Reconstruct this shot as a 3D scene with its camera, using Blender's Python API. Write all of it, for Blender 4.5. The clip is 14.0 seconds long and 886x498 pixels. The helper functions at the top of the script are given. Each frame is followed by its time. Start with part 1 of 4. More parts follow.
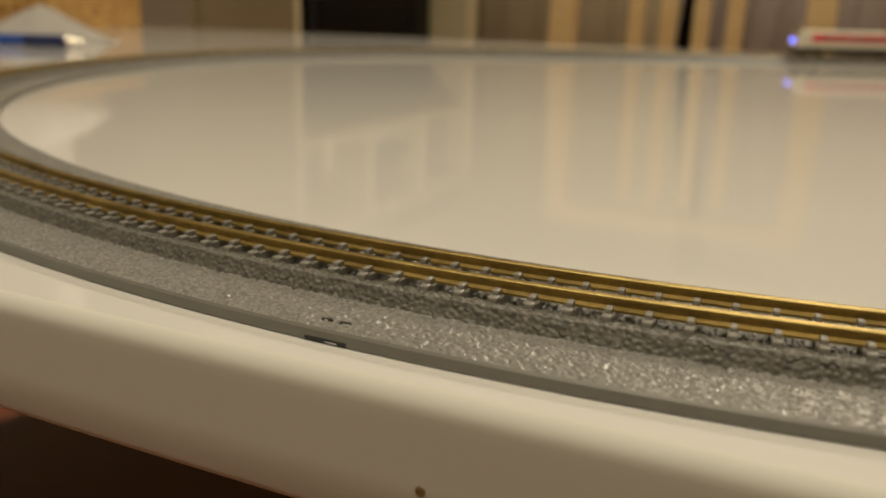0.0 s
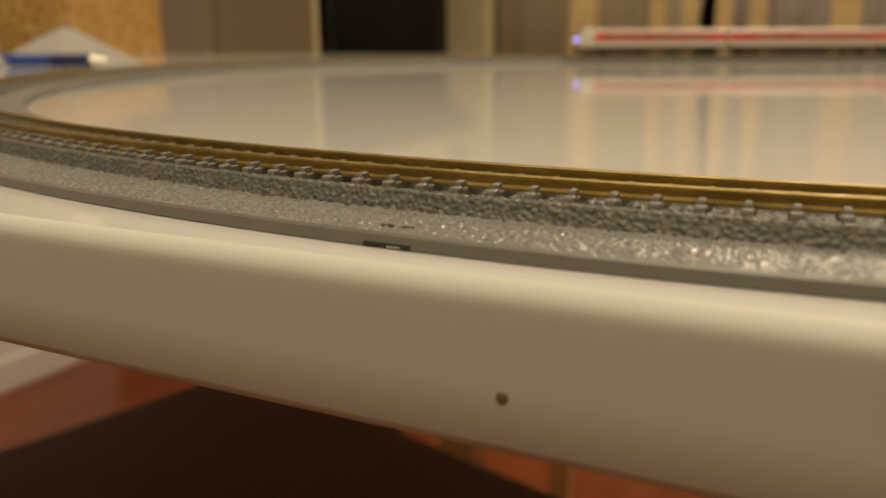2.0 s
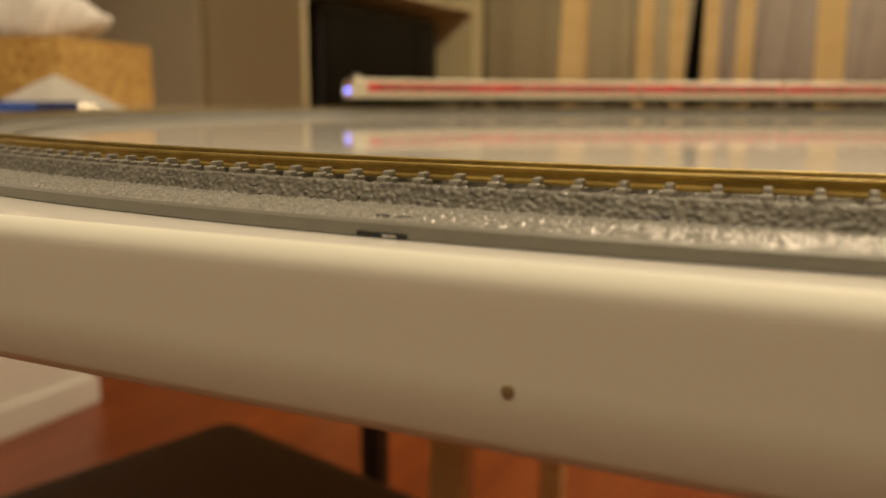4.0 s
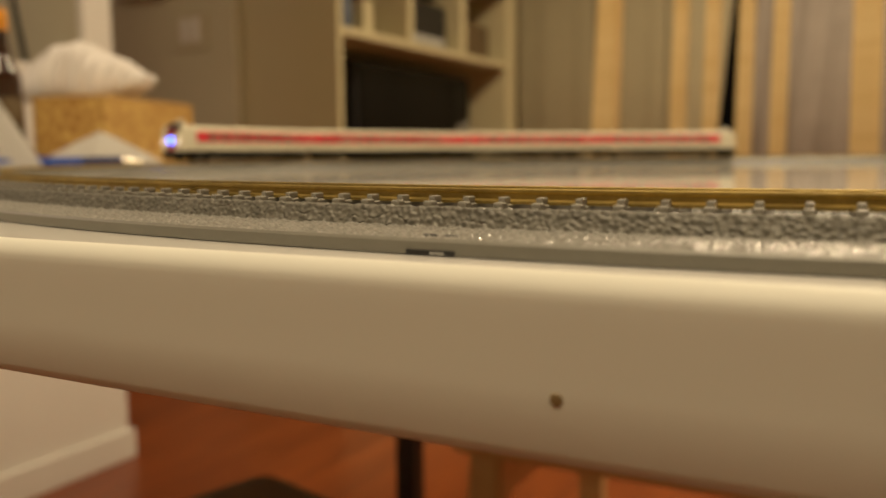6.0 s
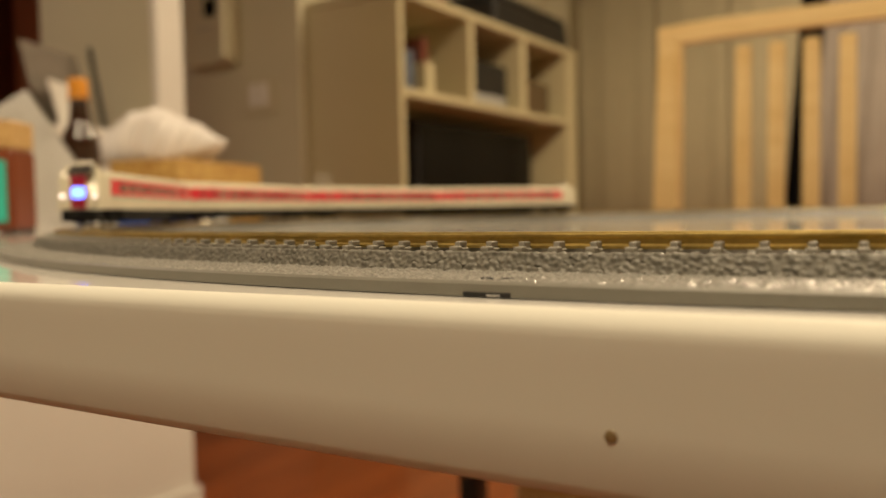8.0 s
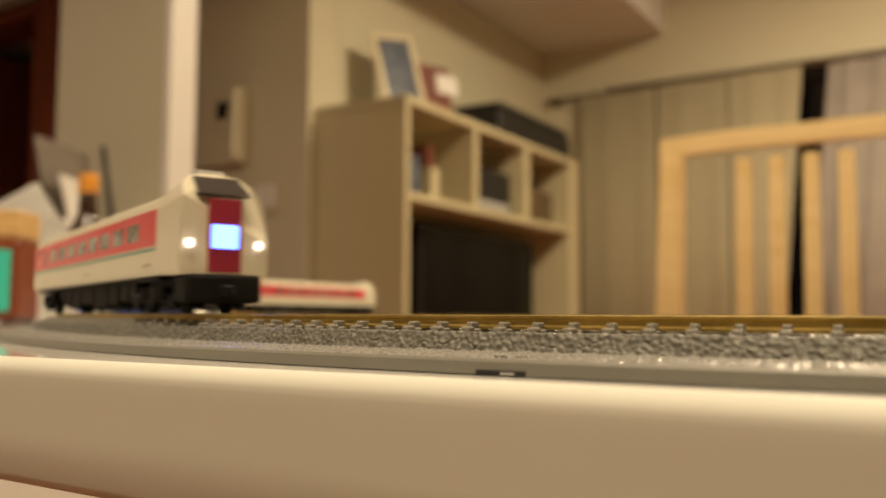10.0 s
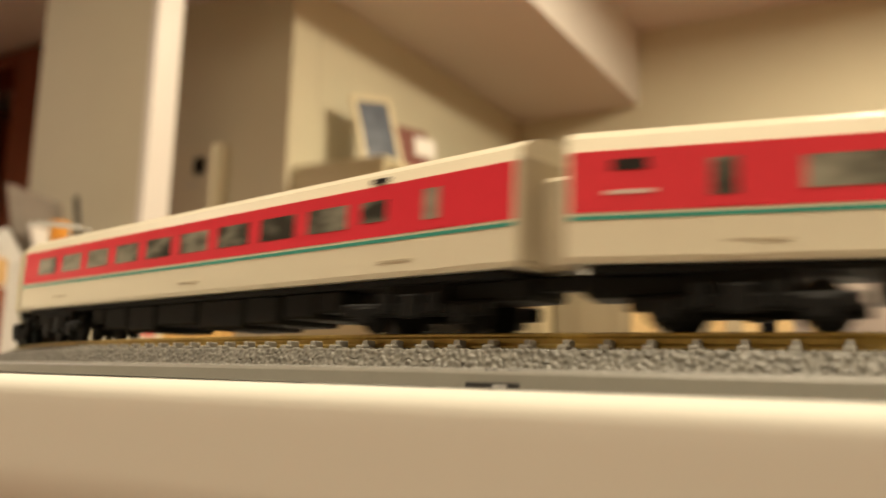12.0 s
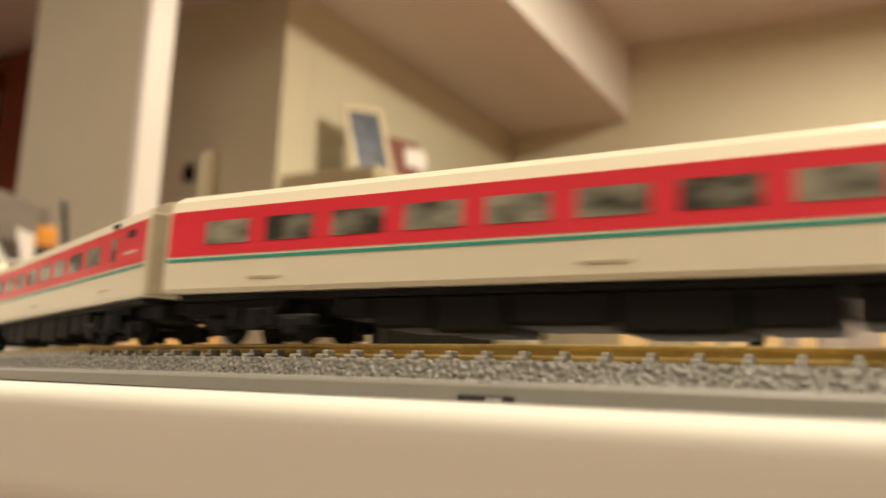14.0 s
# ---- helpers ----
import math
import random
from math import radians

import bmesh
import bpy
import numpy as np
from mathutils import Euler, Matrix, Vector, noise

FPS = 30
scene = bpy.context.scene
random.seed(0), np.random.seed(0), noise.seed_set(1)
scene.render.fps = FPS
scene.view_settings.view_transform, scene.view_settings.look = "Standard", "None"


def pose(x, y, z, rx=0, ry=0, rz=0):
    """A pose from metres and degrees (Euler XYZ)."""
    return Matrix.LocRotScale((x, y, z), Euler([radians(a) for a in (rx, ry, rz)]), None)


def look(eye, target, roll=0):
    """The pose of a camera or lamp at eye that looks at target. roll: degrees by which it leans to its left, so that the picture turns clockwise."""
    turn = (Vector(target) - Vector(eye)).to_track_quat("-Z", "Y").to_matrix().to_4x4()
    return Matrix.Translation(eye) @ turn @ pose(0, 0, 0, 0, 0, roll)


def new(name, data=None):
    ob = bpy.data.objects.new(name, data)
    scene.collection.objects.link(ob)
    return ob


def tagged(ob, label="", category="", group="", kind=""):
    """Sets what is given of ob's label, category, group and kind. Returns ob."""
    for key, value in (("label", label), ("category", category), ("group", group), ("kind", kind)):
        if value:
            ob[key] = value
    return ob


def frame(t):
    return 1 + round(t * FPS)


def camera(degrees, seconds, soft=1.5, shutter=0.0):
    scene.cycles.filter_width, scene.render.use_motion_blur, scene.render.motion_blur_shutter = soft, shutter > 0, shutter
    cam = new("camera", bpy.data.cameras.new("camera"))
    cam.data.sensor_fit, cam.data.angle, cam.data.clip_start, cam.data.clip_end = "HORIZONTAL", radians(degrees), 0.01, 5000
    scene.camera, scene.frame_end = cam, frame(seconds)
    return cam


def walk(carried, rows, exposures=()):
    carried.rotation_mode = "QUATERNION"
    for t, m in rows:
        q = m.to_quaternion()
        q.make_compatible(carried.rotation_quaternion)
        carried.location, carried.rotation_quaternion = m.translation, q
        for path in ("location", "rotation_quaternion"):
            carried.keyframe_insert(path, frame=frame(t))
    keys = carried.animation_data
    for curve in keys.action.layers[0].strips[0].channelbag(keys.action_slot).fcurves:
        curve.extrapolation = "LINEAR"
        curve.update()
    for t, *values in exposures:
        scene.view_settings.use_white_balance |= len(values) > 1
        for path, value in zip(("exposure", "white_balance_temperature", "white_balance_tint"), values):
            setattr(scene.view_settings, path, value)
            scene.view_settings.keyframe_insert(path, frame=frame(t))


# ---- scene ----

# -- the camera and its walk --
cam = camera(54.9, 14.0, soft=1.5, shutter=0.65)
cam.data.dof.use_dof = True
cam.data.dof.focus_distance = 0.106
cam.data.dof.aperture_fstop = 23.0
PATH = [
    (0.0, look((0.03386, -0.04451, 0.75702), (-0.36460, 0.83174, 0.48609), 1.56)),
    (0.5, look((0.03494, -0.04122, 0.75506), (-0.36570, 0.82985, 0.47095), 0.91)),
    (1.0, look((0.03776, -0.04469, 0.75939), (-0.40341, 0.80223, 0.46259), -1.11)),
    (1.5, look((0.03019, -0.04274, 0.74617), (-0.39978, 0.82032, 0.48113), -0.51)),
    (2.0, look((0.02702, -0.04175, 0.74111), (-0.39765, 0.83099, 0.50029), -0.24)),
    (2.5, look((0.02647, -0.04133, 0.73777), (-0.39273, 0.83958, 0.51809), -0.21)),
    (3.0, look((0.02577, -0.03839, 0.73647), (-0.39045, 0.84797, 0.53367), -0.10)),
    (5.5, look((0.02274, -0.03904, 0.72940), (-0.40975, 0.85316, 0.59925), -0.07)),
    (6.0, look((0.02421, -0.04152, 0.73011), (-0.43302, 0.84080, 0.61852), -0.44)),
    (6.5, look((0.02518, -0.04293, 0.72989), (-0.45458, 0.82940, 0.63571), -0.57)),
    (7.0, look((0.02577, -0.04382, 0.72905), (-0.47443, 0.81862, 0.65163), -0.93)),
    (7.5, look((0.02606, -0.04435, 0.72922), (-0.48474, 0.81280, 0.66316), -1.03)),
    (8.0, look((0.02623, -0.04386, 0.72892), (-0.49676, 0.80736, 0.68508), -1.22)),
    (8.5, look((0.02627, -0.04518, 0.72819), (-0.50389, 0.80241, 0.70544), -1.10)),
    (9.0, look((0.02645, -0.04551, 0.72837), (-0.50530, 0.80134, 0.73713), -0.84)),
    (11.5, look((0.01971, -0.03806, 0.72085), (-0.47837, 0.81637, 0.86880), 1.53)),
    (12.0, look((0.01985, -0.03890, 0.72062), (-0.47261, 0.81788, 0.87362), 1.64)),
    (12.5, look((0.01857, -0.03760, 0.71906), (-0.47239, 0.81892, 0.87825), 1.86)),
    (13.0, look((0.01838, -0.03696, 0.71906), (-0.46860, 0.82114, 0.88191), 2.06)),
    (13.5, look((0.01742, -0.03588, 0.71911), (-0.46664, 0.82366, 0.88300), 1.90)),
    (14.0, look((0.01783, -0.03611, 0.72066), (-0.46289, 0.82479, 0.88731), 2.37)),
]
EXPOSURES = [(0.0, -0.26, 5800, 7), (0.6, -0.30, 5800, 7), (1.5, -0.22, 6100, 8), (3.0, 0.08, 6450, 9), (6.0, 0.2, 6800, 9), (8.0, 0.42, 6650, 10), (9.0, 0.45, 6600, 10), (11.5, 0.92, 6500, 11), (12.5, 1.06, 5700, 9), (14.0, 1.06, 5750, 11)]
walk(cam, PATH, EXPOSURES)

# -- light: a night interior, two warm ceiling lamps and an added kitchen fill --
world = bpy.data.worlds.new("night")
scene.world = world
world.use_nodes = True
world.node_tree.nodes["Background"].inputs[0].default_value = (0.004, 0.005, 0.008, 1)
world.node_tree.nodes["Background"].inputs[1].default_value = 1.0
WARM = (1.0, 0.805, 0.53)


def lamp(name, x, y, z, size, watts, color=WARM):
    data = bpy.data.lights.new(name, "AREA")
    data.shape, data.size, data.energy, data.color = "DISK", size, watts, color
    ob = new(name, data)
    ob.matrix_world = pose(x, y, z)
    return ob


lamp("living_lamp", 0.15, 2.35, 2.36, 0.5, 43)
lamp("dining_lamp", 0.0, -0.38, 2.36, 0.8, 24.5)
# unseen source, added to brighten the door, card and walls on the left
lamp("kitchen_lamp", -2.75, 0.25, 2.03, 0.35, 4.3, (1.0, 0.77, 0.66))

TOP = 0.72          # table top
RAIL = TOP + 0.0061  # rail top


# -- materials --
def shader(name):
    m = bpy.data.materials.new(name)
    m.use_nodes = True
    nt = m.node_tree
    return m, nt, nt.nodes["Principled BSDF"]


def mat(name, color, rough=0.5, metal=0.0, vary=0.08, scale=30.0, bump=0.0, bump_scale=200.0, coat=0.0, spec=0.5):
    """A plain surface with two scales of variation and a fine relief."""
    m, nt, b = shader(name)
    tc = nt.nodes.new("ShaderNodeTexCoord")
    n1 = nt.nodes.new("ShaderNodeTexNoise")
    n1.inputs["Scale"].default_value, n1.inputs["Detail"].default_value = scale, 6
    n2 = nt.nodes.new("ShaderNodeTexNoise")
    n2.inputs["Scale"].default_value, n2.inputs["Detail"].default_value = scale * 7.3, 3
    nt.links.new(tc.outputs["Object"], n1.inputs["Vector"])
    nt.links.new(tc.outputs["Object"], n2.inputs["Vector"])
    add = nt.nodes.new("ShaderNodeMath")
    add.operation = "MULTIPLY_ADD"
    add.inputs[1].default_value = 0.4
    nt.links.new(n2.outputs["Fac"], add.inputs[0])
    nt.links.new(n1.outputs["Fac"], add.inputs[2])
    ramp = nt.nodes.new("ShaderNodeValToRGB")
    ramp.color_ramp.elements[0].position, ramp.color_ramp.elements[1].position = 0.4, 1.0
    ramp.color_ramp.elements[0].color = (*[c * (1 - vary) for c in color], 1)
    ramp.color_ramp.elements[1].color = (*[min(1, c * (1 + vary)) for c in color], 1)
    nt.links.new(add.outputs[0], ramp.inputs[0])
    nt.links.new(ramp.outputs[0], b.inputs["Base Color"])
    rr = nt.nodes.new("ShaderNodeMapRange")
    rr.inputs["To Min"].default_value, rr.inputs["To Max"].default_value = rough * 0.85, min(1, rough * 1.15)
    nt.links.new(n1.outputs["Fac"], rr.inputs["Value"])
    nt.links.new(rr.outputs[0], b.inputs["Roughness"])
    b.inputs["Metallic"].default_value = metal
    b.inputs["Coat Weight"].default_value = coat
    b.inputs["Specular IOR Level"].default_value = spec
    if bump:
        n3 = nt.nodes.new("ShaderNodeTexNoise")
        n3.inputs["Scale"].default_value, n3.inputs["Detail"].default_value = bump_scale, 4
        nt.links.new(tc.outputs["Object"], n3.inputs["Vector"])
        bp = nt.nodes.new("ShaderNodeBump")
        bp.inputs["Strength"].default_value, bp.inputs["Distance"].default_value = bump, 0.5 / bump_scale
        nt.links.new(n3.outputs["Fac"], bp.inputs["Height"])
        nt.links.new(bp.outputs[0], b.inputs["Normal"])
    return m


def glow(name, color, strength):
    m, nt, b = shader(name)
    b.inputs["Base Color"].default_value = (*color, 1)
    b.inputs["Emission Color"].default_value = (*color, 1)
    b.inputs["Emission Strength"].default_value = strength
    return m


def ballast_mat(name, dark, light, rough, scale):
    """Grey moulded plastic with lighter and darker grains."""
    m, nt, b = shader(name)
    tc = nt.nodes.new("ShaderNodeTexCoord")
    v = nt.nodes.new("ShaderNodeTexVoronoi")
    v.inputs["Scale"].default_value = scale
    nt.links.new(tc.outputs["Object"], v.inputs["Vector"])
    ramp = nt.nodes.new("ShaderNodeValToRGB")
    ramp.color_ramp.elements[0].color = (*dark, 1)
    ramp.color_ramp.elements[1].color = (*light, 1)
    nt.links.new(v.outputs["Color"], ramp.inputs[0])
    nt.links.new(ramp.outputs[0], b.inputs["Base Color"])
    b.inputs["Roughness"].default_value = rough
    bp = nt.nodes.new("ShaderNodeBump")
    bp.inputs["Strength"].default_value, bp.inputs["Distance"].default_value = 0.25, 0.00012
    nt.links.new(v.outputs["Distance"], bp.inputs["Height"])
    nt.links.new(bp.outputs[0], b.inputs["Normal"])
    return m


def wood_mat(name, dark, light, rough, scale=4.0, stretch=(1, 12, 12)):
    m, nt, b = shader(name)
    tc = nt.nodes.new("ShaderNodeTexCoord")
    mp = nt.nodes.new("ShaderNodeMapping")
    mp.inputs["Scale"].default_value = stretch
    n = nt.nodes.new("ShaderNodeTexNoise")
    n.inputs["Scale"].default_value, n.inputs["Detail"].default_value, n.inputs["Distortion"].default_value = scale, 8, 0.6
    oi = nt.nodes.new("ShaderNodeObjectInfo")
    addv = nt.nodes.new("ShaderNodeVectorMath")
    nt.links.new(tc.outputs["Object"], mp.inputs["Vector"])
    nt.links.new(mp.outputs[0], addv.inputs[0])
    nt.links.new(oi.outputs["Random"], addv.inputs[1])
    nt.links.new(addv.outputs[0], n.inputs["Vector"])
    ramp = nt.nodes.new("ShaderNodeValToRGB")
    ramp.color_ramp.elements[0].position, ramp.color_ramp.elements[1].position = 0.3, 0.72
    ramp.color_ramp.elements[0].color, ramp.color_ramp.elements[1].color = (*dark, 1), (*light, 1)
    nt.links.new(n.outputs["Fac"], ramp.inputs[0])
    nt.links.new(ramp.outputs[0], b.inputs["Base Color"])
    b.inputs["Roughness"].default_value = rough
    bp = nt.nodes.new("ShaderNodeBump")
    bp.inputs["Strength"].default_value, bp.inputs["Distance"].default_value = 0.15, 0.0006
    nt.links.new(n.outputs["Fac"], bp.inputs["Height"])
    nt.links.new(bp.outputs[0], b.inputs["Normal"])
    return m


def pattern_mat():
    """Tissue box card: ochre with a lighter printed lattice."""
    m, nt, b = shader("ochre_printed_card")
    tc = nt.nodes.new("ShaderNodeTexCoord")
    v = nt.nodes.new("ShaderNodeTexVoronoi")
    v.feature = "DISTANCE_TO_EDGE"
    v.inputs["Scale"].default_value = 75
    nt.links.new(tc.outputs["Object"], v.inputs["Vector"])
    ramp = nt.nodes.new("ShaderNodeValToRGB")
    ramp.color_ramp.elements[0].position, ramp.color_ramp.elements[1].position = 0.03, 0.22
    ramp.color_ramp.elements[0].color, ramp.color_ramp.elements[1].color = (0.62, 0.40, 0.13, 1), (0.36, 0.18, 0.04, 1)
    nt.links.new(v.outputs["Distance"], ramp.inputs[0])
    nt.links.new(ramp.outputs[0], b.inputs["Base Color"])
    b.inputs["Roughness"].default_value = 0.5
    return m


def window_mat():
    """Smoked panes; reflections and dim seats are put into each pane's colour as patches."""
    m, nt, b = shader("smoked_window")
    tc = nt.nodes.new("ShaderNodeTexCoord")
    oi = nt.nodes.new("ShaderNodeObjectInfo")
    shift = nt.nodes.new("ShaderNodeVectorMath")
    shift.operation = "MULTIPLY_ADD"
    shift.inputs[1].default_value = (170, 60, 300)
    nt.links.new(tc.outputs["Object"], shift.inputs[0])
    wide = nt.nodes.new("ShaderNodeMath")
    wide.operation = "MULTIPLY"
    wide.inputs[1].default_value = 37.0
    nt.links.new(oi.outputs["Random"], wide.inputs[0])
    nt.links.new(wide.outputs[0], shift.inputs[2])
    n = nt.nodes.new("ShaderNodeTexNoise")
    n.inputs["Scale"].default_value, n.inputs["Detail"].default_value = 1.0, 2
    nt.links.new(shift.outputs[0], n.inputs["Vector"])
    mix = nt.nodes.new("ShaderNodeMath")
    mix.operation = "MULTIPLY_ADD"
    mix.inputs[1].default_value = 0.22
    nt.links.new(oi.outputs["Random"], mix.inputs[0])
    nt.links.new(n.outputs["Fac"], mix.inputs[2])
    ramp = nt.nodes.new("ShaderNodeValToRGB")
    ramp.color_ramp.elements[0].position, ramp.color_ramp.elements[1].position = 0.44, 0.78
    ramp.color_ramp.elements[0].color = (0.045, 0.045, 0.04, 1)
    ramp.color_ramp.elements[1].color = (0.33, 0.33, 0.27, 1)
    nt.links.new(mix.outputs[0], ramp.inputs[0])
    nt.links.new(ramp.outputs[0], b.inputs["Base Color"])
    b.inputs["Roughness"].default_value = 0.09
    return m


WHITE_TOP = mat("gloss_white_laminate", (0.82, 0.81, 0.78), 0.055, vary=0.015, scale=6)
WHITE_EDGE = mat("satin_white_edge", (0.74, 0.74, 0.675), 0.58, vary=0.02, scale=9, bump=0.02, bump_scale=2500, spec=0.3)
WALL = mat("wall_paper", (0.61, 0.57, 0.42), 0.85, vary=0.03, scale=3, bump=0.3, bump_scale=450)
CEIL = mat("ceiling_paper", (0.74, 0.71, 0.66), 0.9, vary=0.02, scale=3, bump=0.3, bump_scale=350)
TRIM = mat("white_painted_trim", (0.82, 0.80, 0.76), 0.4, vary=0.02, scale=5)
FLOOR = wood_mat("red_brown_floor", (0.19, 0.040, 0.007), (0.31, 0.072, 0.014), 0.30, 2.0, (10, 1, 1))
CHAIR = wood_mat("pale_beech", (0.73, 0.52, 0.235), (0.84, 0.645, 0.34), 0.35)
DOORWOOD = wood_mat("dark_red_door", (0.16, 0.034, 0.011), (0.25, 0.06, 0.02), 0.35, 3.0, (10, 10, 1))
CABINET = mat("cream_cabinet_laminate", (0.55, 0.49, 0.31), 0.45, vary=0.03, scale=4)
BLACK = mat("black_plastic", (0.012, 0.012, 0.013), 0.4, vary=0.2, scale=60)
SCREEN = mat("dark_screen", (0.003, 0.003, 0.0035), 0.12, vary=0.1, spec=0.15)
LEATHER = mat("dark_brown_upholstery", (0.12, 0.082, 0.040), 0.6, vary=0.2, scale=20, bump=0.3, bump_scale=500)
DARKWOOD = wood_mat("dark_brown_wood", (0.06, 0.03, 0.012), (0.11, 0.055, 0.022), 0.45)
BALLAST = ballast_mat("pebbled_ballast_plastic", (0.10, 0.096, 0.082), (0.21, 0.202, 0.176), 0.5, 1500)
# same grey plastic as the ballast, paler for the light the ledge catches
LIT_FROST = ballast_mat("lit_frosted_ledge_plastic", (0.19, 0.187, 0.173), (0.36, 0.354, 0.33), 0.27, 2400)
SMOOTH = mat("grey_smooth_plastic", (0.20, 0.195, 0.17), 0.42, vary=0.06, scale=200, bump=0.1, bump_scale=2500)
TIE = mat("grey_tie_plastic", (0.32, 0.31, 0.28), 0.38, vary=0.08, scale=400)
BRASS = mat("worn_brass_rail", (0.46, 0.35, 0.125), 0.46, metal=1.0, vary=0.30, scale=180, bump=0.1, bump_scale=1500)
STEEL = mat("nickel_silver", (0.62, 0.58, 0.50), 0.25, metal=1.0, vary=0.06, scale=200)
CREAM = mat("ivory_body_paint", (0.78, 0.735, 0.585), 0.32, vary=0.02, scale=80, coat=0.2)
RED = mat("crimson_body_paint", (0.76, 0.036, 0.062), 0.32, vary=0.05, scale=80, coat=0.2)
TEAL = mat("teal_stripe_paint", (0.05, 0.33, 0.27), 0.35, vary=0.05, scale=80)
BELLOWS = mat("grey_beige_bellows", (0.50, 0.44, 0.32), 0.6, vary=0.1, scale=300)
WINDOW = window_mat()
UNDER = mat("matt_black_underframe", (0.009, 0.009, 0.009), 0.65, vary=0.3, scale=150, bump=0.2, bump_scale=900, spec=0.2)
GREYPART = mat("light_grey_fitting", (0.45, 0.45, 0.44), 0.45, vary=0.08, scale=200)
BARS = mat("pale_lettering", (0.75, 0.60, 0.55), 0.5)
PAPER = mat("white_paper", (0.83, 0.81, 0.77), 0.7, vary=0.02, scale=12, bump=0.1, bump_scale=600)
TISSUE = mat("soft_white_tissue", (0.82, 0.79, 0.78), 0.9, vary=0.03, scale=40, bump=0.4, bump_scale=300)
CARD = pattern_mat()
BLUE = mat("blue_pen_plastic", (0.03, 0.10, 0.46), 0.3, vary=0.06, scale=90)
NAVY = mat("dark_blue_grip", (0.015, 0.03, 0.13), 0.5, vary=0.1, scale=90)
TEALGLOW = glow("lit_teal_screen", (0.03, 0.42, 0.30), 0.14)
BLOCKWOOD = wood_mat("pale_block_wood", (0.50, 0.30, 0.11), (0.66, 0.43, 0.18), 0.5, 25)
LED = glow("blue_white_led_sign", (0.07, 0.15, 1.0), 6)
HEAD = glow("warm_white_headlight", (1.0, 0.85, 0.75), 1.6)
PANEL = mat("deep_crimson_paint", (0.36, 0.014, 0.05), 0.32, vary=0.05, scale=80, coat=0.2)
BROWNGLASS = mat("dark_brown_glass", (0.035, 0.014, 0.008), 0.06, vary=0.2, scale=40, coat=0.6)
ORANGE = mat("orange_cap", (0.72, 0.30, 0.03), 0.4, vary=0.05)
GREYPAPER = mat("grey_printed_leaflet", (0.22, 0.19, 0.16), 0.6, vary=0.25, scale=25)
PLATE = mat("beige_switch_plastic", (0.60, 0.55, 0.39), 0.4, vary=0.03)
FRAMEWOOD = mat("pale_gold_frame", (0.66, 0.58, 0.38), 0.4, vary=0.08, scale=40)
PHOTO = mat("blue_grey_print", (0.09, 0.11, 0.15), 0.25, vary=0.7, scale=22)
REDBROWN = mat("red_brown_card", (0.18, 0.05, 0.03), 0.5, vary=0.1)
CURTAIN = mat("beige_curtain_cloth", (0.38, 0.33, 0.22), 0.9, vary=0.05, scale=10, bump=0.3, bump_scale=700)
GREYCURTAIN = mat("taupe_curtain_cloth", (0.30, 0.26, 0.23), 0.9, vary=0.12, scale=10, bump=0.3, bump_scale=700)
GLASS = mat("night_window_glass", (0.004, 0.004, 0.005), 0.05, vary=0.1)
CABGLASS = mat("glossy_cab_glass", (0.03, 0.03, 0.035), 0.06, vary=0.2, scale=200, coat=0.8, spec=0.7)
STAIN = mat("dark_brown_stain", (0.24, 0.17, 0.08), 0.4, vary=0.25, scale=900)


# -- mesh helpers --
def finish(bm, name, smooth=False):
    me = bpy.data.meshes.new(name)
    bmesh.ops.recalc_face_normals(bm, faces=bm.faces)
    bm.to_mesh(me)
    bm.free()
    if smooth:
        me.polygons.foreach_set("use_smooth", [True] * len(me.polygons))
    return me


def part(name, bm, material, parent, label="", smooth=False, m=None):
    """Links a bmesh (or a mesh) as one object under a thing or a part."""
    me = bm if isinstance(bm, bpy.types.Mesh) else finish(bm, name, smooth)
    if not me.materials:
        me.materials.append(material)
    ob = new(name, me)
    ob.parent = parent
    if m is not None:
        ob.matrix_basis = m
    if label:
        ob["label"] = label
    return ob


def thing(name, label, category, m=None, group="", kind=""):
    ob = new(name)
    ob.empty_display_size = 0.01
    if m is not None:
        ob.matrix_basis = m
    return tagged(ob, label, category, group, kind)


def setting(name, bm, material, smooth=False):
    me = finish(bm, name, smooth)
    me.materials.append(material)
    return tagged(new(name, me), kind="structure")


def add_box(bm, x0, x1, y0, y1, z0, z1, bevel=0.0, segs=2, m=None):
    r = bmesh.ops.create_cube(bm, size=1.0)
    vs = r["verts"]
    bmesh.ops.scale(bm, verts=vs, vec=(x1 - x0, y1 - y0, z1 - z0))
    bmesh.ops.translate(bm, verts=vs, vec=((x0 + x1) / 2, (y0 + y1) / 2, (z0 + z1) / 2))
    if bevel:
        es = list({e for v in vs for e in v.link_edges})
        r2 = bmesh.ops.bevel(bm, geom=es, offset=bevel, segments=segs, affect="EDGES", profile=0.5)
        vs = list({v for f in r2["faces"] for v in f.verts} | {v for v in vs if v.is_valid})
    if m is not None:
        bmesh.ops.transform(bm, matrix=m, verts=[v for v in vs if v.is_valid])
    return bm


def box(x0, x1, y0, y1, z0, z1, bevel=0.0, segs=2, m=None):
    return add_box(bmesh.new(), x0, x1, y0, y1, z0, z1, bevel, segs, m)


